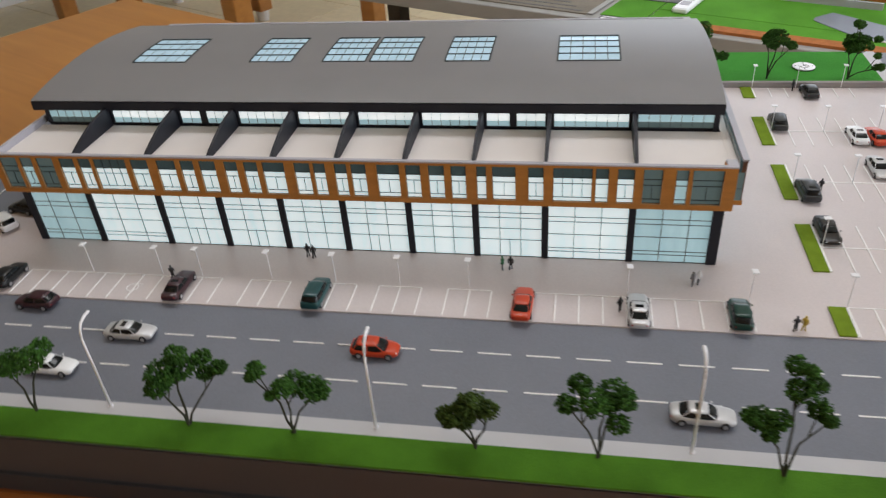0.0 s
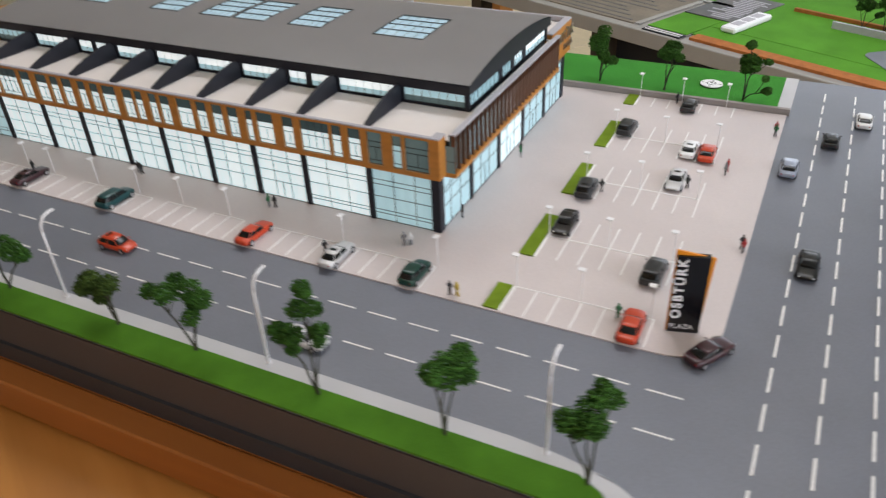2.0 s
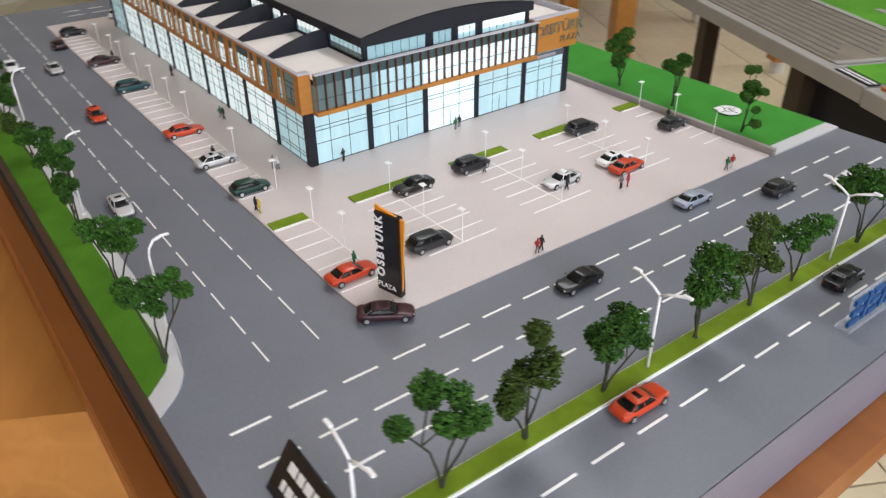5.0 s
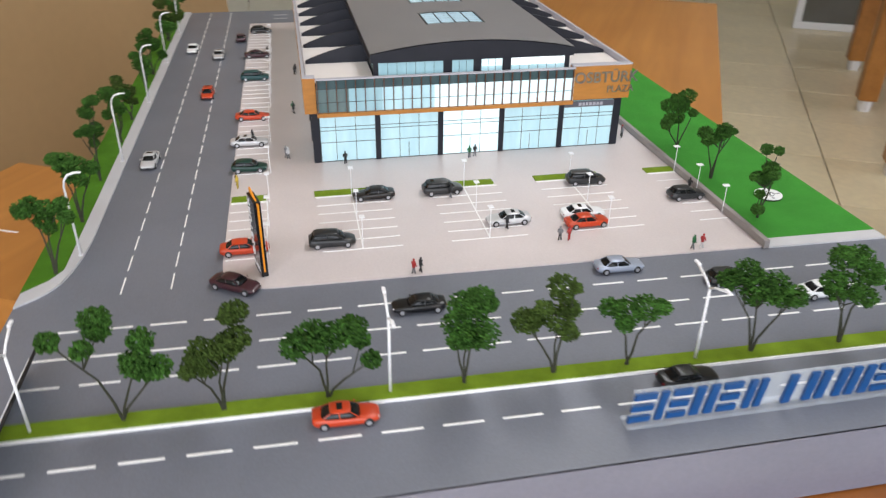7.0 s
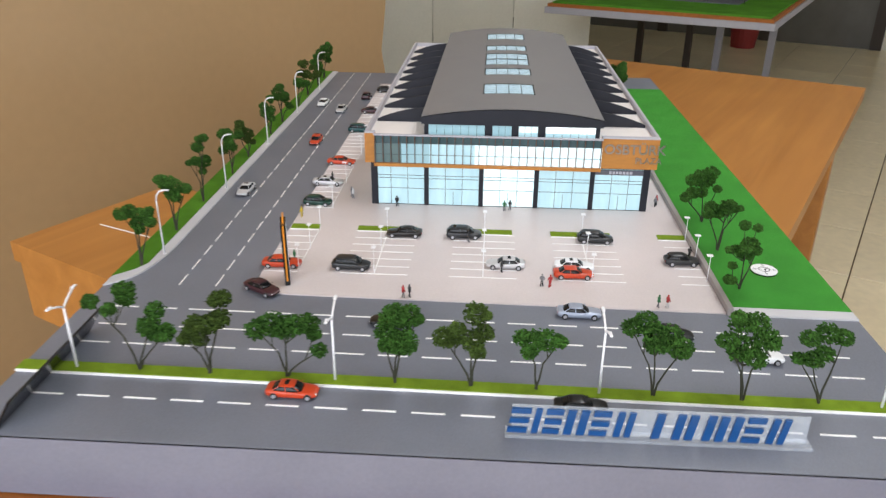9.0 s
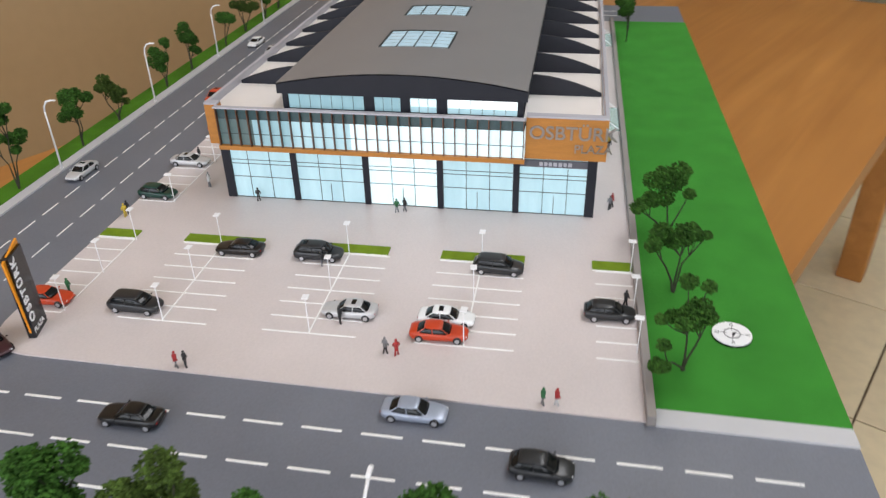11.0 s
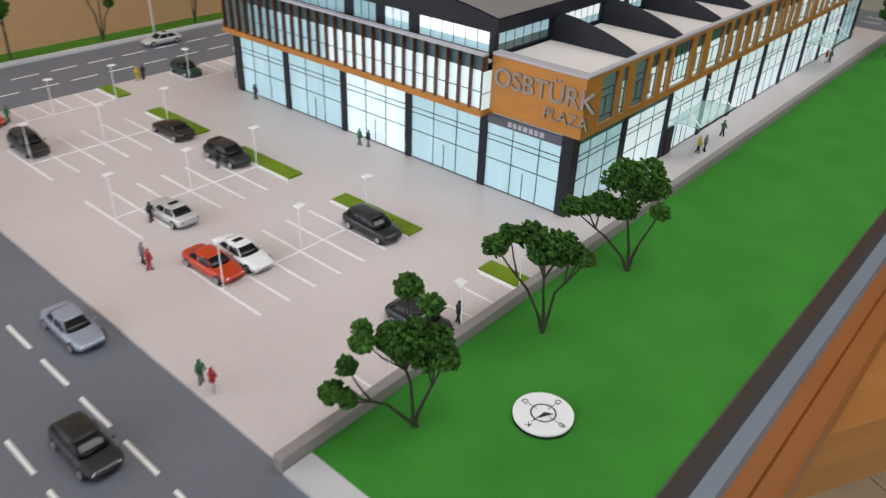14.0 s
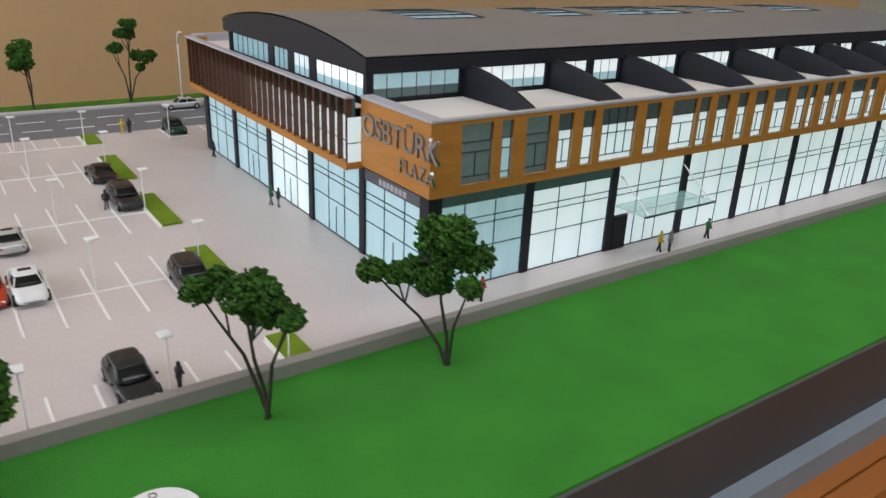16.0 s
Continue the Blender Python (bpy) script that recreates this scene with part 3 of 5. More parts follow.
for face, wins in ((FACE_S, wins), (FACE_N, wins_n)):
    band = bmesh.new()
    box(-L - 0.012, XE, -OV, -OV + 0.004, ZB, WZ0, band)
    box(-L - 0.012, XE, -OV, -OV + 0.004, WZ1, ZT, band)
    xs = [-L - 0.012] + [v for w in wins for v in w] + [XE]
    for a, b in zip(xs[::2], xs[1::2]):
        box(a, b, -OV, -OV + 0.004, WZ0, WZ1, band)
    box(-L - 0.012, XE, -OV, 0.0, ZB - 0.0008, ZB, band)
    o = part("veneer_band", band, ORANGE, plaza, "orange wood veneer band")
    o.matrix_basis = face
    for i, (a, b) in enumerate(wins):
        # outer windows and transoms stay dim; room light is set by pane emission
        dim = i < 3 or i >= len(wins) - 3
        y = -OV + 0.0022
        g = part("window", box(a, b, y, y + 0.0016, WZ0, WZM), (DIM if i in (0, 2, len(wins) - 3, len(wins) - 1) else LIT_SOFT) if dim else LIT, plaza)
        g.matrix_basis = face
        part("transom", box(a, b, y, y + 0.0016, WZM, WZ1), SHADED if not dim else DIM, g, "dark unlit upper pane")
        fr = bmesh.new()
        reveal = bmesh.new()
        t = 0.0003
        for xa in (a, b - 2 * t):
            box(xa, xa + 2 * t, y - 0.0006, y, WZ0, WZ1, fr)
        box(a, b, y - 0.0006, y, WZ0, WZ0 + 2 * t, fr)
        box(a, b, y - 0.0006, y, WZM - t, WZM + t, fr)
        n = 3 if b - a > 0.03 else 1
        if b - a > 0.012:
            for k in range(1, n + 1):
                xm = a + (b - a) * k / (n + 1)
                box(xm - t * 0.8, xm + t * 0.8, y - 0.0006, y, WZ0 + 0.0045, WZM - 0.006 if n < 3 else WZ1, fr)
        for z in (WZ0 + 0.0045, WZM - 0.006):
            box(a, b, y - 0.0006, y, z - t, z + t, fr)
        for xa in (a, b - 0.0005):
            box(xa, xa + 0.0005, -OV - 0.0003, y - 0.0006, WZ0, WZM, reveal)
        box(a, b, -OV - 0.0003, y - 0.0006, WZ0, WZ0 + 0.0005, reveal)
        part("window_frame", fr, MULLION, g)
        part("reveal", reveal, EDGE_CREAM, g, "pale raw reveal")

# car park end of the band: plain veneer at the corners, louvred screen between
part("veneer_corner", box(-0.004, XE + 0.001, -OV + 0.0002, 0.006, ZB - 0.0006, ZT - 0.0003), ORANGE, plaza)
endN = part("veneer_sign_panel", box(-0.004, XE + 0.001, 0.3285, W + OV - 0.0002, ZB - 0.0006, ZT - 0.0003), ORANGE, plaza, "orange veneer name panel")
SX = 0.0158
TZ = 0.1045      # terrace level
SY0, SY1 = 0.007, 0.3275
scr = part("louvre_screen", box(SX - 0.0062, SX - 0.0042, SY0, SY1, ZB + 0.002, 0.098), CHARCOAL, plaza, "glazed band behind upright brown louvres")
# glow behind the louvres is graded along the front by pane emission
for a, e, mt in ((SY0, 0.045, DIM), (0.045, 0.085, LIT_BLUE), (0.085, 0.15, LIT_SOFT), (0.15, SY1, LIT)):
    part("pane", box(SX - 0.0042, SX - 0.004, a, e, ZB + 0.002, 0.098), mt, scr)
part("upper_glazing", box(SX - 0.0062, SX - 0.0038, SY0, SY1, 0.098, ZT), SHADED, scr, "dark grey upper glazing")
part("sill", box(-0.004, SX + 0.001, SY0 - 0.001, SY1 + 0.001, ZB - 0.0025, ZB + 0.002), ORANGE, scr, "orange veneer sill")
part("cap", box(SX - 0.0046, SX + 0.0012, SY0 - 0.001, SY1 + 0.001, ZT, ZT + 0.0016), CAP, scr)
part("terrace", box(0.0021, SX - 0.0064, SY0, SY1, 0.1036, TZ), CREAM, scr, "cream terrace strip")
rail = bmesh.new()
for z in (0.0815, 0.098):
    box(SX - 0.004, SX - 0.0036, SY0, SY1, z - 0.0003, z + 0.0003, rail)
part("rail", rail, MULLION, scr)
NF = 28
fin_me = mesh_of(box(SX - 0.0036, SX + 0.0003, -0.00042, 0.00042, ZB + 0.002, ZT), "louvre")
for k in range(NF + 1):
    f = part("louvre", fin_me, FIN_BROWN, scr)
    f.matrix_basis = Matrix.Translation((0, SY0 + 0.0007 + (SY1 - SY0 - 0.0014) * k / NF, 0))
for y0, mt in ((SY1 - 0.0001, LIT), (SY0 - 0.0003, DIM)):
    end = part("screen_end", box(-0.002, SX - 0.0008, y0, y0 + 0.0005, ZB + 0.002, 0.098), mt, scr)
    part("rail", box(-0.002, SX - 0.0008, y0 - 0.0002, y0 + 0.0007, 0.0812, 0.0818), MULLION, end)

# name on the corner panel
name_m = Matrix.Translation((XE + 0.0012, 0.3745, 0.0885)) @ Matrix(((0, 0, 1, 0), (1, 0, 0, 0), (0, 1, 0, 0), (0, 0, 0, 1)))
lettering("name_letters", "OSBTÜRK", 0.0195, 0.0011, name_m, STEEL, endN, "raised steel letters", bold=0.0002)
lettering("name_letters", "PLAZA", 0.0125, 0.0011, Matrix.Translation((0, 0.0205, -0.0135)) @ name_m, STEEL, endN, "raised steel letters")

# terraces, parapets, sloping charcoal fins
CY0, CY1 = 0.077, 0.325
part("terrace", box(-L - 0.010, 0.002, -OV + 0.0042, CY0, 0.1036, TZ), CREAM, plaza, "cream terrace strip")
part("terrace", box(-L - 0.010, 0.002, CY1, W + OV - 0.0042, 0.1036, TZ), CREAM, plaza, "cream terrace strip")
for face in (FACE_S, FACE_N):
    p = part("parapet", box(-L - 0.012, XE + 0.001, -OV - 0.0004, -OV + 0.0036, ZT, ZT + 0.0018, bevel=0.0003), CAP, plaza)
    p.matrix_basis = face
    p = part("parapet_lining", box(-L - 0.008, 0.0, -OV + 0.0042, -OV + 0.0048, TZ, ZT + 0.0012), CAP, plaza, "grey inner parapet face")
    p.matrix_basis = face
part("parapet", box(-0.003, XE + 0.0014, -OV + 0.0036, SY0 - 0.001, ZT, ZT + 0.0018), CAP, plaza)
part("parapet", box(-0.003, XE + 0.0014, SY1 + 0.001, W + OV - 0.0036, ZT, ZT + 0.0018), CAP, plaza)
part("parapet", box(-L - 0.012, -L - 0.008, -OV + 0.0036, W + OV - 0.0036, TZ, ZT + 0.0018), CAP, plaza)
prof = [(CY0, TZ), (CY0, 0.1265)] + [(CY0 - (CY0 + 0.002) * s, TZ + 0.0035 + 0.0185 * math.cos(s * math.pi / 2) ** 0.9) for s in (0.12, 0.28, 0.44, 0.6, 0.76, 0.9, 1.0)] + [(-0.002, TZ)]
fin_mesh = mesh_of(side_prism(prof, -0.0016, 0.0016), "terrace_fin")
for face, cols in ((FACE_S, COLS_S), (FACE_N, COLS_N)):
    for k in range(1, NB):
        f = part("terrace_fin", fin_mesh, CHARCOAL, plaza)
        f.matrix_basis = face @ Matrix.Translation((cols[k], 0, 0))

# upper hall: clerestory glazing, vaulted roof, skylights
part("hall_core", box(-L + 0.004, -0.006, CY0 + 0.004, CY1 - 0.004, 0.1035, 0.125), CHARCOAL, plaza)
CZ0, CZ1 = 0.1075, 0.1235
CM = Matrix.Translation((0, CY0, 0))
CMN = Matrix.Translation((0, CY1, 0)) @ Matrix.Diagonal((1, -1, 1, 1))
for face, cols in ((CM, COLS_S), (CMN, COLS_N)):
    fr = part("hall_frame", box(-L, 0.0, 0.002, 0.005, TZ, CZ0), CHARCOAL, plaza)
    fr.matrix_basis = face
    for k in range(NB):
        x0, x1 = cols[k + 1], cols[k]
        segs = [(x0 + 0.0045, x1 - 0.0045)]
        if k in (2, 7):
            m_ = x0 + (x1 - x0) * 0.46
            segs = [(x0 + 0.0045, m_ - 0.0036), (m_ + 0.0036, x1 - 0.0045)]
        post = part("post", box(x1 - 0.0045, x1 + (0.0045 if k else 0), 0.0002, 0.005, CZ0, CZ1), CHARCOAL, plaza)
        post.matrix_basis = face
        if len(segs) == 2:
            post = part("post", box(m_ - 0.0036, m_ + 0.0036, 0.0002, 0.005, CZ0, CZ1), CHARCOAL, plaza)
            post.matrix_basis = face
        for a, b in segs:
            # upper pane emits more, so the room glow grows towards the top
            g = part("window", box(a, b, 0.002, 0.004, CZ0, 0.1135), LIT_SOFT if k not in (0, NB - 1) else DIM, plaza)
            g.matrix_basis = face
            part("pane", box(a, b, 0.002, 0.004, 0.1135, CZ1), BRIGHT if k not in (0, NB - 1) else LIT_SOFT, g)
            ml = bmesh.new()
            n = max(2, round((b - a) / 0.0105))
            for j in range(1, n):
                xm = a + (b - a) * j / n
                box(xm - 0.0002, xm + 0.0002, 0.0016, 0.002, CZ0, CZ1, ml)
            part("window_frame", ml, MULLION, g)
    post = part("post", box(-L, -L + 0.0045, 0.0002, 0.005, CZ0, CZ1), CHARCOAL, plaza)
    post.matrix_basis = face
# end window of the hall
HE = Matrix.Translation((-0.001, CY0, 0)) @ FACE_E
HWID = CY1 - CY0
cuts = [0.006, 0.086, 0.097, 0.124, 0.134, 0.161, 0.172, HWID - 0.006]
for i, (a, b) in enumerate(zip(cuts[::2], cuts[1::2])):
    # hall glow graded upward and across by the emission of each pane
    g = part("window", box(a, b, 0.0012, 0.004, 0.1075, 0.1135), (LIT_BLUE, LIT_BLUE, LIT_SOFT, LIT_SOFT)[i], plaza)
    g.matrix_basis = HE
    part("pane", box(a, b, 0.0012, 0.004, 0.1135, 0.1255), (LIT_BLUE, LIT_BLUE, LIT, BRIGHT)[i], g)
    ml = bmesh.new()
    n = max(3, round((b - a) / 0.011))
    for j in range(1, n):
        xm = a + (b - a) * j / n
        box(xm - 0.0002, xm + 0.0002, 0.0008, 0.0012, 0.1075, 0.1255, ml)
    part("window_frame", ml, MULLION, g)
pts = [0.0] + cuts + [HWID]
for a, b in zip(pts[::2], pts[1::2]):
    p = part("post", box(a, b, 0.0, 0.004, 0.1045, 0.1255), CHARCOAL, plaza)
    p.matrix_basis = HE


def roof_z(y, top=True):
    s = (y - 0.201) / 0.128
    return 0.1342 + 0.0128 * (1 - s * s) if top else 0.1240


RY0, RY1 = 0.073, 0.329
ys = [RY0 + (RY1 - RY0) * k / 28 for k in range(29)]
fascia = side_prism([(y, roof_z(y) - 0.0004) for y in ys] + [(RY1, 0.124), (RY0, 0.124)], -0.736, 0.003)
part("roof_slab", fascia, CHARCOAL, plaza, "charcoal fascia slab")
# roof sheet cut round the skylights
lights = [(-0.654, -0.587), (-0.508, -0.458), (-0.421, -0.371), (-0.366, -0.317), (-0.281, -0.232), (-0.159, -0.093)]
SKY0, SKY1 = 0.159, 0.236
xs = sorted([-0.736, 0.003] + [v for ab in lights for v in ab])
ysheet = sorted(set(ys + [SKY0, SKY1]))
bm = bmesh.new()
for i in range(len(xs) - 1):
    inside = any(abs(xs[i] - a) < 1e-6 for a, b in lights)
    for y0, y1 in zip(ysheet, ysheet[1:]):
        if inside and SKY0 - 1e-6 < y0 and y1 < SKY1 + 1e-6:
            continue
        v = [bm.verts.new((x, y, roof_z(y) + 0.0008)) for x, y in ((xs[i], y0), (xs[i + 1], y0), (xs[i + 1], y1), (xs[i], y1))]
        bm.faces.new(v)
bmesh.ops.remove_doubles(bm, verts=bm.verts, dist=1e-6)
part("roof_sheet", bm, ROOF_GREY, plaza, "matt grey vaulted roof sheet", smooth=True)
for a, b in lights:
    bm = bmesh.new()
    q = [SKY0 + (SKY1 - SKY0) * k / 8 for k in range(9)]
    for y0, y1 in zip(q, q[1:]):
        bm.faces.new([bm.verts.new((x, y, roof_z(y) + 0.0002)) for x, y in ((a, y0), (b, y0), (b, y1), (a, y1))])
    # the pale blue glow is emission of the panes, no lamp lies below
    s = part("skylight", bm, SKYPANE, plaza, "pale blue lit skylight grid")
    fr = bmesh.new()
    for x in [a, b] + [a + (b - a) * k / 5 for k in range(1, 5)]:
        t = 0.0009 if x in (a, b) else 0.0004
        for y0, y1 in zip(q, q[1:]):
            vs = [fr.verts.new((xx, y, roof_z(y) + 0.0013)) for xx, y in ((x - t, y0), (x + t, y0), (x + t, y1), (x - t, y1))]
            fr.faces.new(vs)
    for k in range(5):
        y = SKY0 + (SKY1 - SKY0) * k / 4
        t = 0.0010 if k in (0, 4) else 0.0004
        box(a, b, y - t, y + t, roof_z(y) + 0.0003, roof_z(y) + 0.0014, fr)
    part("skylight_frame", fr, MULLION, s)

# glass canopies on the lawn side
for x0, x1 in ((-0.232, -0.157), (-0.58, -0.511)):
    c = part("canopy", box(x0, x1, W + 0.0015, W + 0.030, 0.0345, 0.0353), GLASSY, plaza, "pale green glass canopy on slanted stays")
    for x in (x0 + 0.004, x1 - 0.004):
        part("stay", tube([(x, W + 0.0012, 0.056), (x, W + 0.029, 0.0356)], [0.0006, 0.0006]), WHITE_PLASTIC, c)
    part("canopy_rim", box(x0 - 0.0006, x1 + 0.0006, W + 0.030, W + 0.0306, 0.0342, 0.0356), MULLION, c)
part("side_door", box(-0.1725, -0.1590, W + 0.0003, W + 0.0016, 0.0006, 0.026), CHARCOAL, plaza, "dark entrance leaf")

# ---- cars ----


def loft(sections, bm=None):
    """A closed skin through rings of points."""
    bm = bm or bmesh.new()
    rings = [[bm.verts.new(p) for p in ring] for ring in sections]
    n = len(rings[0])
    for a, b in zip(rings, rings[1:]):
        for k in range(n):
            bm.faces.new((a[k], a[(k + 1) % n], b[(k + 1) % n], b[k]))
    bm.faces.new(rings[0][::-1])
    bm.faces.new(rings[-1])
    return bm


def ring_at(x, half, z0, z1, r=0.3):
    """A rounded section across the car at x."""
    h = z1 - z0
    return [(x, s * half * a, z0 + h * b) for s, a, b in (
        (-1, 0.55, 0.0), (-1, 0.92, 0.05), (-1, 1.0, 0.35), (-1, 0.985, 0.7), (-1, 0.9, 0.93), (-1, 0.6, 1.0),
        (1, 0.6, 1.0), (1, 0.9, 0.93), (1, 0.985, 0.7), (1, 1.0, 0.35), (1, 0.92, 0.05), (1, 0.55, 0.0))]


SHAPES = {
    # body stations (x, half width, bottom, top); cabin: base x, roof x, base height, roof height, half widths
    "sedan": ([(-0.0228, 0.0052, 0.0042, 0.0070), (-0.0222, 0.0070, 0.0032, 0.0080), (-0.0200, 0.0083, 0.0024, 0.0086), (-0.0150, 0.0089, 0.0021, 0.0088), (-0.0060, 0.0091, 0.0019, 0.0087), (0.0050, 0.0091, 0.0019, 0.0083), (0.0120, 0.0089, 0.0020, 0.0078), (0.0180, 0.0083, 0.0022, 0.0070), (0.0215, 0.0071, 0.0028, 0.0062), (0.0228, 0.0052, 0.0036, 0.0054)],
              (-0.0178, 0.0098), (-0.0088, 0.0014), 0.0080, 0.0129, (0.0081, 0.0058)),
    "hatch": ([(-0.0200, 0.0056, 0.0042, 0.0078), (-0.0194, 0.0074, 0.0032, 0.0088), (-0.0172, 0.0085, 0.0024, 0.0092), (-0.0110, 0.0090, 0.0020, 0.0092), (-0.0020, 0.0091, 0.0019, 0.0089), (0.0070, 0.0090, 0.0019, 0.0084), (0.0130, 0.0087, 0.0020, 0.0078), (0.0172, 0.0080, 0.0023, 0.0070), (0.0200, 0.0066, 0.0030, 0.0060), (0.0208, 0.0050, 0.0036, 0.0053)],
              (-0.0192, 0.0112), (-0.0126, 0.0018), 0.0082, 0.0139, (0.0083, 0.0060)),
    "van": ([(-0.0222, 0.0066, 0.0042, 0.0090), (-0.0216, 0.0080, 0.0032, 0.0098), (-0.0190, 0.0090, 0.0024, 0.0102), (-0.0120, 0.0094, 0.0021, 0.0102), (-0.0020, 0.0095, 0.0019, 0.0100), (0.0080, 0.0094, 0.0019, 0.0095), (0.0140, 0.0091, 0.0020, 0.0088), (0.0190, 0.0083, 0.0024, 0.0078), (0.0215, 0.0070, 0.0030, 0.0068), (0.0224, 0.0054, 0.0036, 0.0060)],
            (-0.0212, 0.0132), (-0.0164, 0.0042), 0.0093, 0.0154, (0.0087, 0.0066)),
}


def wheel_mesh(r=0.0033, w=0.0026):
    tyre = tube([(0, -w / 2, 0), (0, -w / 2 + 0.0004, 0), (0, w / 2 - 0.0004, 0), (0, w / 2, 0)], [r * 0.86, r, r, r * 0.86], sides=16)
    rim = tube([(0, -w / 2 - 0.00025, 0), (0, w / 2 + 0.00025, 0)], [r * 0.58, r * 0.58], sides=10)
    return mesh_of(tyre, "tyre"), mesh_of(rim, "rim")


TYRE_ME, RIM_ME = wheel_mesh()


def build_car(shape, paint, label, at, sunroof=False):
    stations, base, top, zb, hz, (lower, upper) = SHAPES[shape]
    car = thing("model_car", label, "car", "model cars", at)
    rings = []
    for (x0, w0, a0, b0), (x1, w1, a1, b1) in zip(stations, stations[1:]):
        for k in range(2):
            f = k / 2
            rings.append(ring_at(x0 + (x1 - x0) * f, w0 + (w1 - w0) * f, a0 + (a1 - a0) * f, b0 + (b1 - b0) * f))
    rings.append(ring_at(*stations[-1]))
    part("body", loft(rings), paint, car, smooth=True)

    def level(s, grow=0.0):
        """A rounded ring of the cabin at height s from its base (0) to its roof (1)."""
        e = s ** 1.25
        x0, x1 = base[0] + (top[0] - base[0]) * e - grow, base[1] + (top[1] - base[1]) * e + grow
        hw = lower + (upper - lower) * s ** 1.4 + grow
        z = zb + (hz - zb) * s
        n, cx, hx = 20, (x0 + x1) / 2, (x1 - x0) / 2
        out = []
        for k in range(n):
            a = 2 * math.pi * (k + 0.5) / n
            c, s_ = math.cos(a), math.sin(a)
            out.append((cx + hx * math.copysign(abs(c) ** 0.42, c), hw * math.copysign(abs(s_) ** 0.42, s_), z))
        return out
    part("cabin_glass", loft([level(0), level(0.3), level(0.6), level(0.86)]), CAR_GLASS, car, "dark tinted glass", smooth=True)
    rf = part("roof", loft([level(0.80, 0.00012), level(0.88, 0.0001), level(0.95, -0.0004), [(x * 1.0, y * 0.72, z + 0.00005) for x, y, z in level(1.0, -0.0014)]]), paint, car, smooth=True)
    if sunroof:
        part("sunroof", box(top[0] + 0.0028, top[0] + 0.0066, -0.0034, 0.0034, hz - 0.0003, hz + 0.00022), CAR_GLASS, rf)
    pil = bmesh.new()
    mid = (base[0] + base[1]) / 2
    for s in (-1, 1):
        lo, hi = level(0.05), level(0.82)
        for k in (2, 7) if s > 0 else (12, 17):
            tube([lo[k], hi[k]], [0.00045, 0.0004], pil, 5)
        tube([(mid, s * lower * 0.995, zb + 0.0004), (mid - 0.0006, s * (upper + 0.0009), zb + (hz - zb) * 0.82)], [0.0004, 0.0004], pil, 5)
    part("pillars", pil, paint, car)
    for x in (stations[0][0] + 0.0080, stations[-1][0] - 0.0078):
        for s in (-1, 1):
            w = part("wheel", TYRE_ME, TYRE, car)
            w.matrix_basis = Matrix.Translation((x, s * 0.0080, 0.0033))
            part("rim", RIM_ME, RIM, w)
    for s in (-1, 1):
        part("headlight", box(stations[-1][0] - 0.0026, stations[-1][0] - 0.0006, s * 0.0052 - 0.0013, s * 0.0052 + 0.0013, 0.0046, 0.0060, bevel=0.0004), HEADLAMP, car)
        part("tail_light", box(stations[0][0] + 0.0001, stations[0][0] + 0.0014, s * 0.0056 - 0.0012, s * 0.0056 + 0.0012, 0.0058, 0.0073, bevel=0.0004), TAILLAMP, car)
        part("mirror", box(base[1] - 0.0040, base[1] - 0.0028, s * 0.0096 - 0.0007, s * 0.0096 + 0.0007, zb + 0.0002, zb + 0.0012, bevel=0.0002), paint, car)
    part("bumper", box(stations[-1][0] - 0.0012, stations[-1][0] + 0.0001, -0.0046, 0.0046, 0.0037, 0.0044, bevel=0.0002), CAR_GLASS, car)
    return car


def paint(name, colour, metal=0.0, rough=0.28):
    return mat(name, colour, rough, metal, spread=0.05, scale=200, bump=0, coat=0.15, spec=0.4)


P_RED, P_WHITE = paint("red_paint", (0.50, 0.05, 0.014)), paint("white_paint", (0.78, 0.79, 0.8))
P_SILVER, P_BLUE = paint("silver_paint", (0.55, 0.55, 0.56), 0.25), paint("pale_blue_paint", (0.33, 0.37, 0.46), 0.25)
P_BLACK, P_GREY = paint("black_paint", (0.006, 0.006, 0.007)), paint("dark_grey_paint", (0.024, 0.025, 0.027), 0.1)
P_TEAL, P_MAROON = paint("teal_paint", (0.008, 0.055, 0.058)), paint("maroon_paint", (0.045, 0.014, 0.02))
P_GREEN, P_BROWN = paint("dark_green_paint", (0.006, 0.04, 0.028)), paint("brown_black_paint", (0.010, 0.007, 0.006))
LOT_Z = 0.0006
ON = "parked on the pale paving"
